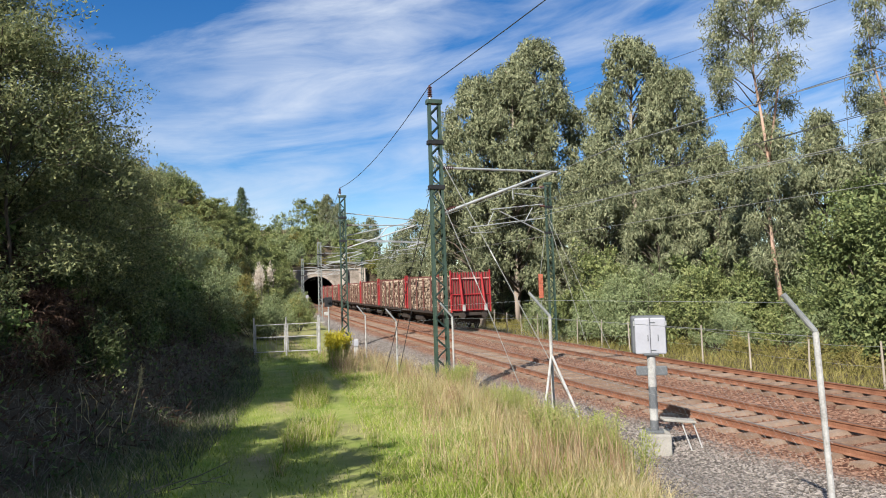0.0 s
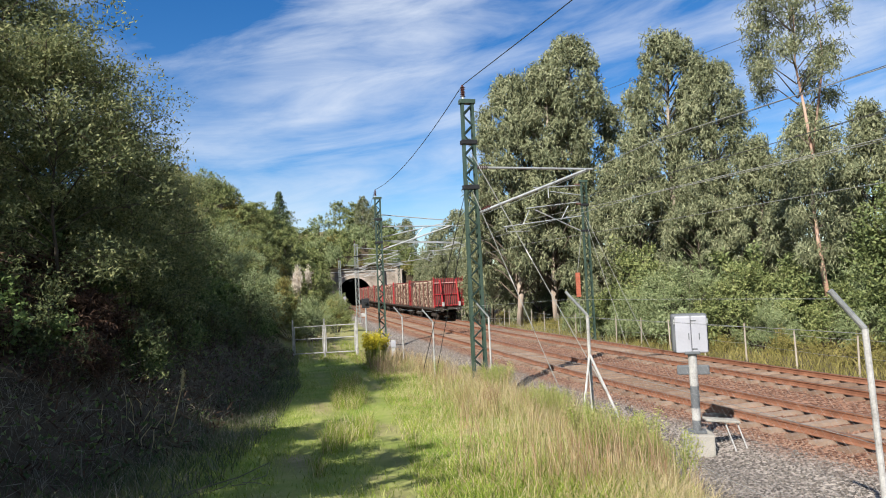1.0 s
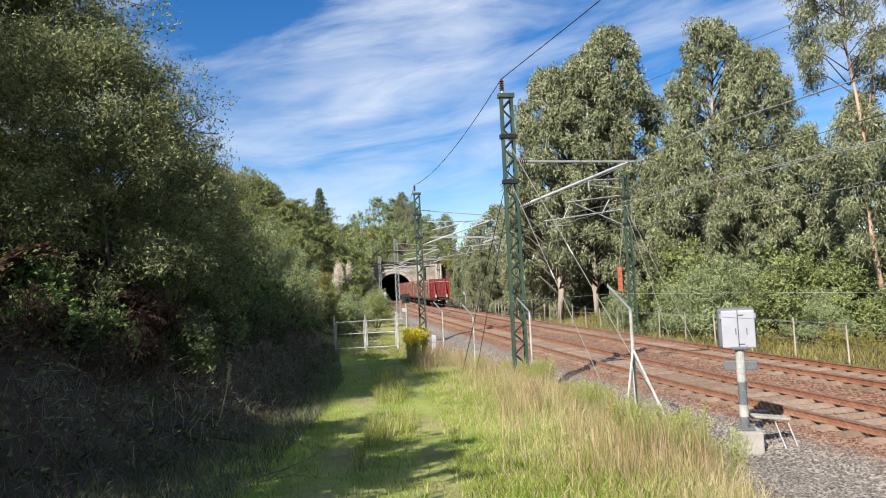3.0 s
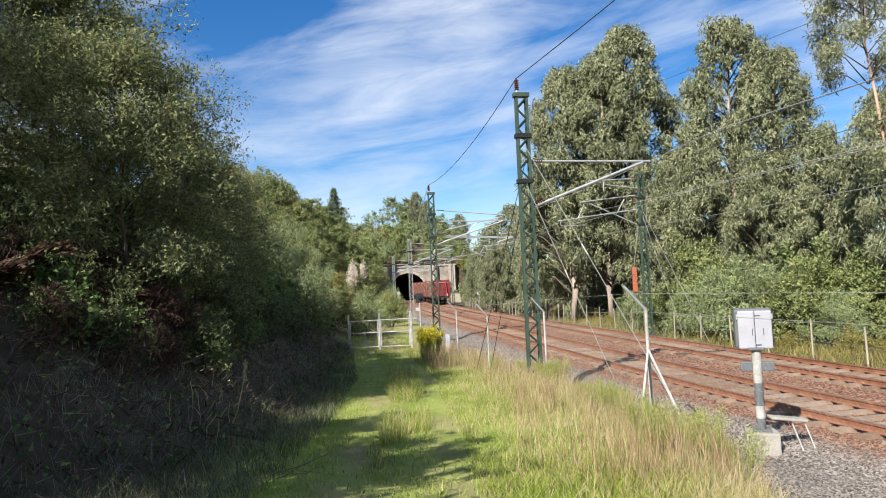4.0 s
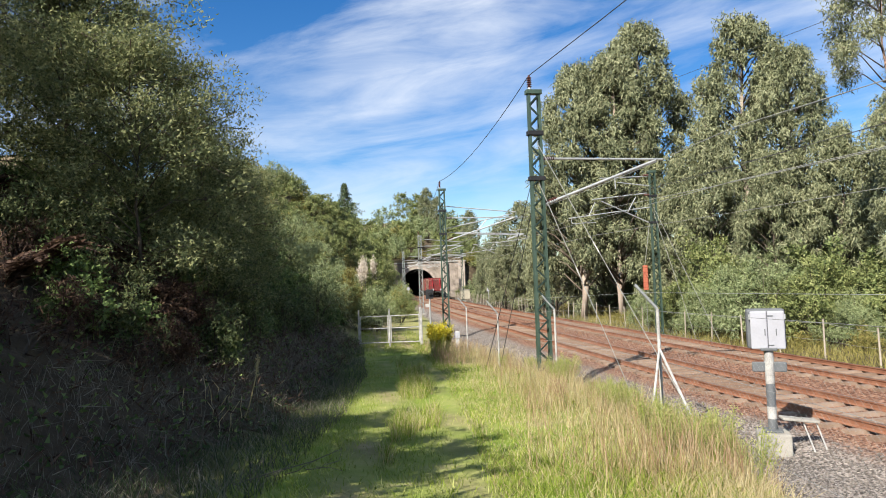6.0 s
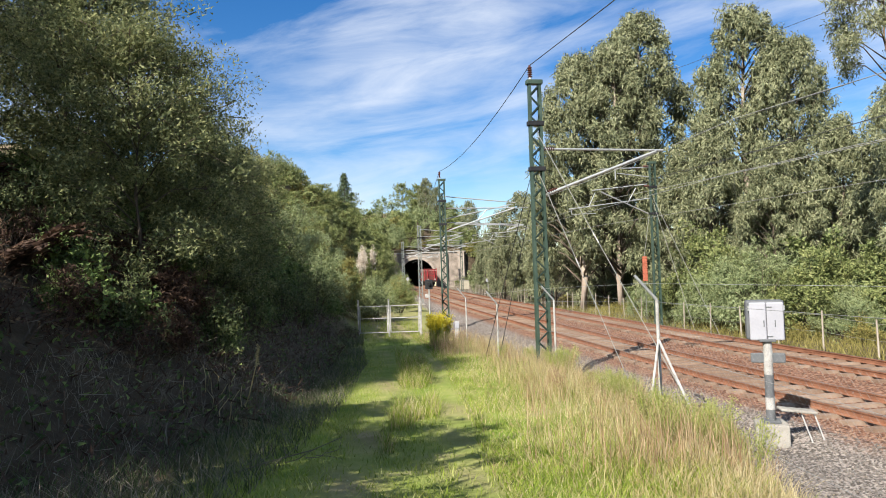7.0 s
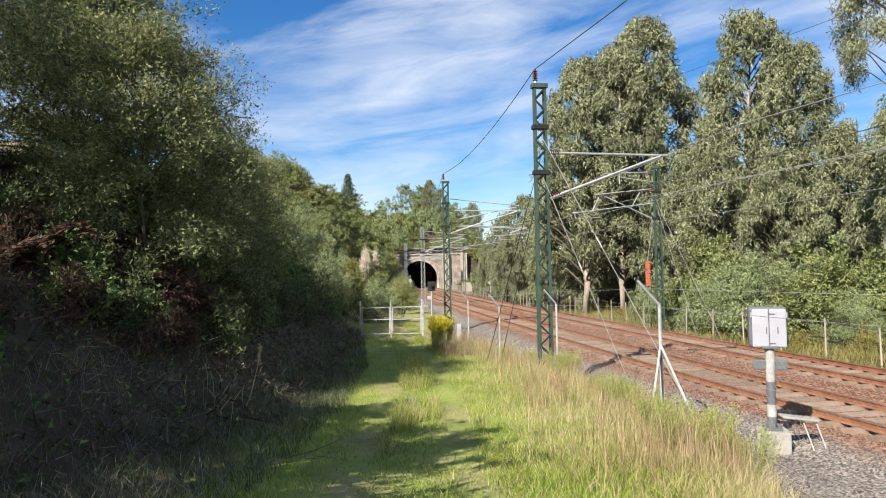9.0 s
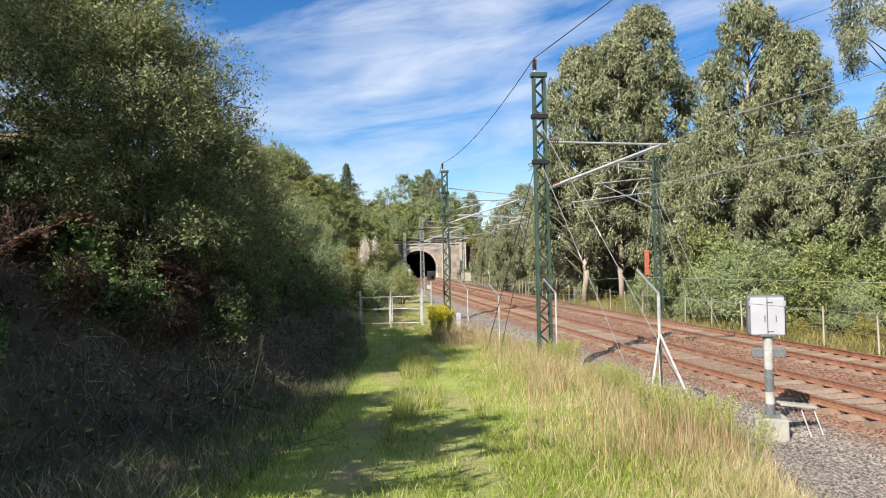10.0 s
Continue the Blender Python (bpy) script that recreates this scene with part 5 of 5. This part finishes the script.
# ---------- far fence ----------
def build_far_fence():
    f = thing("post_and_wire_fence", Matrix(), "pale post and wire fence in front of the bushes", "fence")
    r = random.Random(3)
    prev = None
    y = 14.7
    i = 0
    while y < 165:
        p = track(y, 4.4)
        z = gz(p.x, p.y)
        h = 1.65 + r.uniform(-0.12, 0.1)
        t = Vector((p.x + r.uniform(-0.06, 0.06), p.y, z + h))
        part("post", Geo().tube((p.x, p.y, z - 0.2), t, 0.04, 0.032, 7), M_WOODPOST, f)
        if prev:
            w = Geo()
            for k in (0.5, 0.9):
                q0, q1 = prev[0].lerp(prev[1], k), Vector((p.x, p.y, z)).lerp(t, k)
                m = q0.lerp(q1, 0.5) - Vector((0, 0, 0.03))
                w.line([q0, m, q1], 0.007 if k > 0.6 else 0.005, n=4)
            part("wire", w, M_PALEWIRE, f)
        prev = (Vector((p.x, p.y, z)), t)
        y += 3.0 * 0.97 if y < 60 else 1.5
    return f


build_far_fence()


# ---------- relay box on its post ----------
def build_box():
    x, y = 4.25, 14.2
    z = -0.4
    b = thing("relay_box", pose(x, y, z, 0, 0, -12), "white double-doored relay box on a grey and white steel post", "electrical box")
    part("plinth", Geo().rim((0, 0, 0.0), (0.6, 0.6, 0.75), 0.03), M_CONCRETE, b, "rough concrete plinth")
    part("base_plate", Geo().rim((0, 0, 0.4), (0.34, 0.34, 0.04), 0.006), M_GREY, b)
    for z0, z1, m, lb in ((0.4, 0.62, M_GREY, "grey painted band"), (0.62, 0.86, M_WHITE, ""), (0.86, 1.3, M_GREY, "grey painted band"), (1.3, 2.0, M_WHITE, "")):
        part("post", Geo().tube((0, 0, z0), (0, 0, z1), 0.085, n=16), m, b, lb)
    part("bracket", Geo().rim((0, 0.02, 1.62), (0.62, 0.1, 0.19), 0.02), M_GREY, b, "grey steel bracket")
    part("cabinet", Geo().rim((-0.02, 0.14, 2.36), (0.7, 0.34, 0.78), 0.05), M_GREY, b, "dark grey cabinet back")
    for s in (-1, 1):
        d = part("door", Geo().rim((s * 0.155, -0.06, 2.34), (0.305, 0.06, 0.74), 0.025), M_BOXWHITE, b, "white painted door")
        part("mark", Geo().box((s * 0.05 + (0.1 if s > 0 else 0), -0.093, 2.3), (0.018, 0.005, 0.13)), M_GREY, d)
        part("hinge", Geo().tube((s * 0.315, -0.07, 2.55), (s * 0.315, -0.07, 2.65), 0.018), M_GALV, d)
    for zz in (2.05, 2.62):
        part("clasp", Geo().box((0.05, -0.095, zz), (0.1, 0.012, 0.018)), M_GREY, b)
    part("cap", Geo().rim((0, 0.02, 1.97), (0.3, 0.3, 0.06), 0.015), M_GREY, b)


def build_step():
    s = thing("cable_bracket", pose(4.7, 14.0, -0.4), "low concrete slab on two thin leaning rods beside the box", "bracket")
    part("slab", Geo().rim((0.0, 0.1, 0.62), (0.66, 0.3, 0.05), 0.015, Matrix.Rotation(radians(6), 3, "Y")), M_CONCRETE, s)
    for x0, x1 in ((0.28, 0.4), (0.05, 0.18)):
        part("rod", Geo().tube((x1 + 0.1, -0.3, -0.4), (x0, 0.05, 0.6), 0.015), M_WHITE, s)


build_box()
build_step()


# ---------- signal and small lineside things ----------
def build_signal():
    x, y = polar(9.55, 42)
    z = gz(x, y)
    s = thing("dwarf_signal", pose(x, y, z, 0, 0, 8), "black square signal head on a short post", "signal")
    part("post", Geo().tube((0, 0, 0), (0, 0, 2.2), 0.05), M_GALV, s)
    part("head", Geo().rim((0, 0, 2.45), (0.48, 0.14, 0.58), 0.03), M_DARKIRON, s, "black signal head")
    part("hood", Geo().tube((0, -0.07, 2.5), (0, -0.22, 2.48), 0.1, n=14), M_DARKIRON, s)
    part("plate", Geo().rim((-0.12, -0.03, 1.75), (0.3, 0.05, 0.22), 0.01), M_WHITE, s, "white plate")


def build_cabinet():
    x, y = polar(6.5, 150)
    c = thing("lineside_cabinet", pose(x, y, gz(x, y), 0, 0, 10), "pale lineside cabinet near the tunnel", "cabinet")
    part("body", Geo().rim((0, 0, 0.95), (2.0, 1.2, 1.9), 0.05), M_CREAM, c)
    part("roof", Geo().rim((0, 0, 1.95), (2.2, 1.4, 0.12), 0.03), M_CONCRETE, c)
    x, y = polar(4.55, 95)
    b = thing("sign_board", pose(x, y, gz(x, y), 0, 0, 5), "small white board on a post beside the line", "sign")
    part("post", Geo().tube((0, 0, 0), (0, 0, 2.6), 0.04), M_GALV, b)
    part("board", Geo().rim((0, -0.05, 2.5), (0.5, 0.03, 0.45), 0.01), M_BOXWHITE, b)
    x, y = polar(11.25, 120)
    b = thing("marker_post", pose(x, y, gz(x, y), 0, 0, 5), "white round-topped marker post", "marker")
    part("post", Geo().tube((0, 0, 0), (0, 0, 2.3), 0.12), M_WHITE, b)
    part("head", Geo().tube((0, -0.15, 2.5), (0, 0.15, 2.5), 0.28, n=14), M_BOXWHITE, b)
    x, y = polar(7.35, 30.5)
    b = thing("marker_post", pose(x, y, gz(x, y), 0, 0, 5), "small white marker stone by the track", "marker")
    part("stone", Geo().rim((0, 0, 0.35), (0.2, 0.15, 1.1), 0.03), M_WHITE, b)
    part("face", Geo().rim((0, -0.09, 0.72), (0.2, 0.03, 0.26), 0.01), M_BOXWHITE, b)


build_signal()
build_cabinet()


# ---------- wires ----------
def sag(p, q, drop, r, mat, parent, name, n=10):
    p, q = Vector(p), Vector(q)
    pts = [p.lerp(q, i / n) - Vector((0, 0, drop * 4 * (i / n) * (1 - i / n))) for i in range(n + 1)]
    return part(name, Geo().line(pts, r, n=5), mat, parent)


def build_wires():
    for uc, label, stops in ((-4.3, "overhead contact line above the near track", [-30, 21.4, 42.6, 74, 117.5, 180]), (0.0, "overhead contact line above the far track", [-12, 42.8, 88, 128, 165, 180])):
        w = thing("contact_line", Matrix(), label, "overhead wire", "overhead wires")
        for a, b in zip(stops, stops[1:]):
            p, q = track(a, uc), track(b, uc)
            up = Vector((0, 0, 1))
            k = (b - a) / 50
            sag(p + up * 7.15, q + up * 7.15, 0.3 * min(1, k), 0.0125, M_PALEWIRE, w, "messenger_wire")
            sag(p + up * 5.65, q + up * 5.65, 0.02, 0.010, M_PALEWIRE, w, "contact_wire", 4)
            n = max(2, int((b - a) / 6))
            for i in range(1, n):
                t = i / n
                c = p.lerp(q, t)
                part("dropper", Geo().tube(c + up * 5.65, c + up * (7.15 - 0.3 * min(1, k) * 4 * t * (1 - t)), 0.005, n=4), M_WIRE, w)
    f = thing("feeder_line", Matrix(), "dark feeder wire strung along the mast tops", "overhead wire", "overhead wires")
    pts = [(19.0, -25.0, 10.4)] + [(x - 0.12, y, top + 0.5) for y, x, top in MASTS_L]
    for p, q in zip(pts, pts[1:]):
        sag(p, q, 0.5, 0.014, M_WIRE, f, "wire")
    for u, z0, z1, r in ((3.9, 10.6, 9.6, 0.012), (-4.3, 6.75, 6.3, 0.009), (3.9, 15.0, 11.0, 0.012), (0.6, 7.7, 7.75, 0.010)):
        f = thing("overhead_cable", Matrix(), "thin dark cable running above the railway", "overhead wire", "overhead wires")
        a, b = track(44, u), track(4, u)
        a.z, b.z = z0, z1
        sag(a, b, 0.15, r, M_WIRE if u else M_PALEWIRE, f, "wire")
    s = thing("mast_stays", Matrix(), "stay wires of the near mast with pale insulators", "stay wire", "mast stays")
    for z, e, m, r in ((7.35, (3.5, 18.6, -0.35), M_PALEWIRE, 0.012), (6.1, (2.3, 19.4, -0.35), M_PALEWIRE, 0.012), (6.9, (-2.15, 23.8, 0.0), M_DARKIRON, 0.012), (6.3, (-1.65, 23.4, 0.0), M_DARKIRON, 0.012)):
        a, b = Vector((-0.05, 21.4, z)), Vector(e)
        st = part("stay", Geo().tube(a, b, r, n=5), m, s)
        if m is M_PALEWIRE:
            c, d = a.lerp(b, 0.42), a.lerp(b, 0.46)
            part("insulator", Geo().tube(c, d, 0.02), M_WHITE, st)
    s = thing("mast_stays", Matrix(), "stay wires of the mast beyond the tracks", "stay wire", "mast stays")
    for z, e in ((7.2, (9.0, 37.5, -0.6)), (6.9, (8.2, 39.5, -0.6))):
        part("stay", Geo().tube((6.8, 42.8, z), e, 0.012, n=5), M_PALEWIRE, s)
    o = thing("balance_weight", pose(6.1, 42.6, 0), "orange weight column hanging beside the far mast", "weight")
    for i in range(10):
        part("weight", Geo().rim((0, 0, 2.25 + 0.15 * i), (0.27, 0.27, 0.14), 0.02), M_ORANGE, o)
    part("rope", Geo().tube((0, 0, 3.7), (0.4, 0.1, 6.2), 0.015), M_PALEWIRE, o)
    part("guide_rod", Geo().tube((0, 0, gz(6.1, 42.6)), (0, 0, 2.3), 0.012), M_PALEWIRE, o)


build_wires()


# ---------- grass and weeds ----------
def scatter(n, y0, y1, power, xl, xr, seed):
    r = np.random.default_rng(seed)
    y = y0 + (y1 - y0) * r.random(n) ** power
    x = xl(y) + (xr(y) - xl(y)) * r.random(n)
    return r, x, y


def clump(x, y, seed):
    """Patchiness between 0 and 1."""
    return 0.5 + 0.5 * np.clip(wobble(x * 1.1 + seed, y * 1.1 - seed) / 1.1, -1, 1)


def lay(name, label, r, x, y, h, width, lean, mat):
    z = ground(x, y) - 0.02
    ob = new(name, blade_mesh(name, np.stack([x, y, z], 1), h, width, lean, mat, r))
    if isinstance(mat, list):
        pick = r.random(len(x)) < 0.4
        ob.data.polygons.foreach_set("material_index", np.repeat(pick, 2).astype(np.int32))
    return tagged(ob, label, "grass", "", "stuff")


def build_grass():
    # tall dry grass between path and line
    r, x, y = scatter(44000, 5.5, 34, 1.5, lambda y: path_x(y) + 1.5, lambda y: grass_edge(y) + 0.25, 1)
    keep = r.random(len(x)) < 0.25 + 0.75 * clump(x, y, 3)
    x, y = x[keep], y[keep]
    edge = np.clip((x - path_x(y) - 1.6) / 1.6, 0.25, 1)
    lay("dry_grass", "tall dry yellow grass beside the railway", r, x, y, edge * (0.10 + 0.55 * r.random(len(x)) ** 1.8 * (0.45 + 0.9 * clump(x * 0.7, y * 0.7, 2))) * np.clip(0.55 + (y - 7) / 14, 0.55, 1.15), 0.008, 0.7, L_DRY)
    r, x, y = scatter(30000, 5.5, 34, 1.5, lambda y: path_x(y) + 0.9, lambda y: grass_edge(y), 2)
    lay("green_grass", "lush green grass along the verge", r, x, y, (0.05 + 0.26 * r.random(len(x)) * clump(x * 0.9, y * 0.9, 7)), 0.010, 0.9, [L_GRASS, L_DRY])
    r, x, y = scatter(8000, 7.5, 33, 1.2, lambda y: grass_edge(y) - 2.6, lambda y: grass_edge(y) + 0.1, 12)
    keep = r.random(len(x)) < clump(x * 0.8, y * 0.8, 6) ** 2
    x, y = x[keep], y[keep]
    lay("dry_stalks", "thin reddish dead stalks standing above the grass", r, x, y, r.uniform(0.4, 0.85, len(x)), 0.008, 0.3, L_STALK)
    # the path itself
    r, x, y = scatter(58000, 5.5, 45, 1.8, lambda y: path_x(y) - 2.2, lambda y: path_x(y) + 1.9, 3)
    rut = np.minimum(np.abs(x - path_x(y) + 0.75), np.abs(x - path_x(y) - 0.7))
    keep = r.random(len(x)) < (0.2 + 0.8 * clump(x, y, 8)) * np.clip(rut / 0.35, 0.12, 1)
    x, y = x[keep], y[keep]
    lay("path_grass", "short trodden green grass on the path", r, x, y, r.uniform(0.03, 0.13, len(x)) * (1 + (y > 30)), 0.011, 0.9, [L_GRASS, L_WEED])
    # middle tufts
    r, x, y = scatter(8000, 9, 25, 1.2, lambda y: path_x(y) - 0.45, lambda y: path_x(y) + 0.4, 4)
    keep = clump(x * 1.3, y * 0.9, 1) > 0.4
    x, y = x[keep], y[keep]
    lay("tufted_grass", "tufts of longer grass along the middle of the path", r, x, y, r.uniform(0.12, 0.42, len(x)), 0.009, 0.6, [L_GRASS, L_DRY])
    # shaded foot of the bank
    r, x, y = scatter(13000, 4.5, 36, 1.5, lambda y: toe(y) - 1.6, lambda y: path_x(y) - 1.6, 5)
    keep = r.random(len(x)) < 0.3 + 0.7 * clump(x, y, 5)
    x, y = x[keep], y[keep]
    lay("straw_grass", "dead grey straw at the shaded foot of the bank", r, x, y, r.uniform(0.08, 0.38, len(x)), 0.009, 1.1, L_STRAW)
    # blades here take the darker green that stands in for shade
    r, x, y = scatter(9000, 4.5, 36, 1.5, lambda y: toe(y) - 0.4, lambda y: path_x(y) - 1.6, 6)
    lay("shade_grass", "green grass at the foot of the bank, shade darkened into its colour", r, x, y, r.uniform(0.08, 0.3, len(x)), 0.011, 0.9, L_SHADE)
    # rough grass beyond the far ballast
    r, u, y = scatter(14000, 12, 70, 1.3, lambda y: 3.3 + 0 * y, lambda y: 7.5 + 0 * y, 7)
    x = far_line(y) + u / 0.962
    lay("rough_grass", "rough yellowing grass under the far fence", r, x, y, r.uniform(0.15, 0.6, len(x)), 0.02, 0.7, L_YELLOWISH)


build_grass()


def build_litter():
    """Dead fronds, twigs and low leaves that cover the shaded bank."""
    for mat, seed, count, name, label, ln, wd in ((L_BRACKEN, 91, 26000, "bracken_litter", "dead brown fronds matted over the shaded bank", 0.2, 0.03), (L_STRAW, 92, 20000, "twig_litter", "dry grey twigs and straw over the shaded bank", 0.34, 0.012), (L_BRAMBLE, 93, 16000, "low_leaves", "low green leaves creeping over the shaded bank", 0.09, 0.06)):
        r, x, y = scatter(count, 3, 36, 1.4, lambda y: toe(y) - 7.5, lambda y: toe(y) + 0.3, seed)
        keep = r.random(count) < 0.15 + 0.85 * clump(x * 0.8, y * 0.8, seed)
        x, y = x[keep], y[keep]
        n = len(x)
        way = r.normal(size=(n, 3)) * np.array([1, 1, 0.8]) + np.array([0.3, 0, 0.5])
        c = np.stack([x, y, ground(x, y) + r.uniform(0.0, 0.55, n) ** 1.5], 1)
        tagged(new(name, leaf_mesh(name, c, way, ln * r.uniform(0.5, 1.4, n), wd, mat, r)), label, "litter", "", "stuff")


build_litter()


def make_weed(name, label, seed, height, count, top, stem_mat, spread=0.3, ln=0.07, wd=0.02, stems=7, tip=0.45):
    rng, r = random.Random(seed), np.random.default_rng(seed)
    t = thing(name, Matrix(), label, "plant", "weeds along the verge")
    g, pts = Geo(), []
    for i in range(stems):
        a, d = rng.uniform(0, math.tau), spread * math.sqrt(rng.random())
        h = height * rng.uniform(0.7, 1.0)
        q = Vector((math.cos(a) * d, math.sin(a) * d, h))
        g.line([(q.x * 0.3, q.y * 0.3, -0.05), (q.x * 0.55, q.y * 0.55, h * 0.5), q], 0.008, 0.003, 4)
        pts.append(q)
    part("branchwork", g, stem_mat, t, "", "stuff")
    own = r.integers(0, stems, count)
    c = np.array([tuple(p) for p in pts])[own]
    k = 1 - tip * r.random(count)
    base = c * np.stack([0.4 + 0.6 * k, 0.4 + 0.6 * k, k], 1) + r.normal(size=(count, 3)) * 0.035 * np.array([1.3, 1.3, 1])
    way = r.normal(size=(count, 3))
    way[:, 2] += 0.4
    f = new("bloom", leaf_mesh("bloom", base, way, ln * r.uniform(0.6, 1.3, count), wd, top, r))
    f.parent = t
    tagged(f, "", "", "", "stuff")
    low = 1 - 0.8 * r.random(count // 2)
    own = r.integers(0, stems, count // 2)
    base = np.array([tuple(p) for p in pts])[own] * np.stack([0.4 + 0.5 * low, 0.4 + 0.5 * low, low * 0.75], 1)
    way = r.normal(size=(count // 2, 3))
    f = new("foliage", leaf_mesh("foliage", base, way, ln * 1.1, wd * 0.7, L_WEED, r))
    f.parent = t
    tagged(f, "", "", "", "stuff")
    return t


WEEDS = [make_weed("goldenrod", "goldenrod clump in bright yellow flower", 71, 1.15, 1500, L_GOLD, L_GRASS, 0.32, 0.06, 0.03, 14, 0.36),
         make_weed("fleabane", "feathery pale yellow-green weed", 72, 0.85, 950, L_WEED, L_GRASS, 0.28, 0.045, 0.011),
         make_weed("dock", "dry reddish-brown weed stalks", 73, 0.9, 260, L_STALK, L_DRY, 0.34, 0.05, 0.012, 6)]
for dx, dy, s in ((0, 0, 1.35), (0.22, 0.5, 1.2), (-0.2, 0.4, 1.3)):
    plant(WEEDS[0], -4.45 + dx, 27.6 + dy, 60 * dx, s)
wr = random.Random(21)
for i in range(34):
    y = 8.5 + 16 * wr.random() ** 1.2
    x = float(grass_edge(y)) - wr.uniform(-0.2, 1.0)
    plant(WEEDS[1], x, y, wr.uniform(0, 360), wr.uniform(0.6, 1.05))
for i in range(16):
    y = 8.6 + 4.2 * wr.random()
    plant(WEEDS[1], 0.26 * y - 0.5 + wr.uniform(-0.55, 0.35), y, wr.uniform(0, 360), wr.uniform(0.6, 0.95))
for i in range(22):
    y = 10 + 20 * wr.random()
    x = float(grass_edge(y)) - wr.uniform(0.0, 1.8)
    plant(WEEDS[2], x, y, wr.uniform(0, 360), wr.uniform(0.6, 1.0))


def build_pampas():
    x, y = polar(14.75, 47)
    p = thing("pampas_grass", pose(x, y, gz(x, y)), "tall pampas grass with pale feathery plumes", "grass clump")
    r = np.random.default_rng(8)
    n = 2600
    a = r.uniform(0, math.tau, n)
    base = np.stack([0.3 * np.cos(a), 0.3 * np.sin(a), np.zeros(n)], 1) * r.random((n, 1))
    part_ob = new("foliage", blade_mesh("foliage", base, r.uniform(1.0, 2.4, n), 0.05, 0.6, L_SAGE, r))
    part_ob.parent = p
    for i in range(6):
        b = r.uniform(0, math.tau)
        top = Vector((0.5 * math.cos(b), 0.5 * math.sin(b), 3.7 + 0.8 * r.random()))
        g = new("plume", leaf_mesh("plume", np.array([tuple(top)]) + r.normal(size=(260, 3)) * np.array([0.09, 0.09, 0.32]), r.normal(size=(260, 3)) * 0.5 + np.array([0, 0, 1.0]), 0.22, 0.04, L_PLUME, r))
        g.parent = p
        part("stalk", Geo().line([(0, 0, 0), top * 0.6, top], 0.02, 0.01, 5), L_STRAW, p)


build_pampas()
plant(NS[2], *polar(13.9, 46), 30, 0.7)
plant(NS[0], *polar(15.4, 48), 130, 0.85)
plant(NS[1], *polar(17.2, 47), 210, 0.9)


def build_stalk():
    x, y = -5.15, 11.4
    s = thing("dead_stalk", pose(x, y, gz(x, y) - 0.05), "bleached dead weed stalk leaning at the foot of the bank", "plant")
    part("stem", Geo().line([(-0.28, 0, 0), (-0.08, 0.02, 0.5), (0.05, 0.03, 1.0), (0.1, 0.03, 1.35)], 0.014, 0.006, 6), L_DRY, s)
    r = np.random.default_rng(31)
    n = 160
    k = r.random((n, 1))
    c = np.array([[0.06, 0.03, 1.0]]) * (1 - k) + np.array([[0.1, 0.03, 1.36]]) * k + r.normal(size=(n, 3)) * 0.015
    h = new("seed_head", leaf_mesh("seed_head", c, r.normal(size=(n, 3)) + np.array([0, 0, 0.6]), 0.05, 0.014, L_DRY, r))
    h.parent = s
    for dx, dz in ((-0.1, 0.55), (0.14, 0.42), (-0.2, 0.4)):
        part("twig", Geo().line([(-0.28, 0, 0), (dx, 0.1, dz * 0.7), (dx * 1.4, 0.16, dz)], 0.009, 0.004, 5), L_STRAW, s)


build_stalk()


def build_dead_growth():
    """Broken straw stems round the stalk and a dead twiggy branch lying on the grass."""
    r = random.Random(17)
    x, y = -5.5, 11.0
    w = thing("dead_weed", pose(x, y, gz(x, y) - 0.05), "broken bleached weed stalks at the foot of the bank", "plant")
    for k in range(16):
        p = Vector((r.uniform(-0.45, 0.35), r.uniform(-0.9, 0.6), 0))
        p.z = gz(x + p.x, y + p.y) - gz(x, y)
        h = r.uniform(0.22, 0.55)
        part("stem", Geo().line([p, p + Vector((r.uniform(-0.05, 0.05), 0, h * 0.6)), p + Vector((r.uniform(-0.16, 0.16), 0.05, h))], 0.008, 0.005, 5), L_DRY, w)
    x, y = -3.25, 7.8
    b = thing("dead_branch", pose(x, y, gz(x, y) + 0.02, 0, 0, 20), "dry grey twiggy branch lying in the grass", "branch")
    part("stem", Geo().line([(-0.5, 0, 0.02), (-0.1, 0.05, 0.1), (0.4, 0.02, 0.2), (0.75, -0.05, 0.34)], 0.011, 0.004, 5), L_STRAW, b)
    for k in range(9):
        t = -0.4 + 0.12 * k
        d = r.choice((-1, 1))
        part("twig", Geo().line([(t, 0.04, 0.06 + 0.15 * max(0, t)), (t + 0.16, 0.04 + d * 0.14, 0.14), (t + r.uniform(0.2, 0.4), 0.04 + d * r.uniform(0.2, 0.4), r.uniform(0.08, 0.3))], 0.006, 0.002, 4), L_STRAW, b)


build_dead_growth()


# ---------- what moves ----------
def motions():
    for k, wg in enumerate(wagons):
        rows = []
        for t, y in TRAIN_KEYS:
            yy = y + PITCH * 0.965 * k
            p = track(yy, 0.0)
            rows.append((t, pose(p.x, p.y, 0.0, 0, 0, heading(yy))))
        walk(wg, rows)


motions()
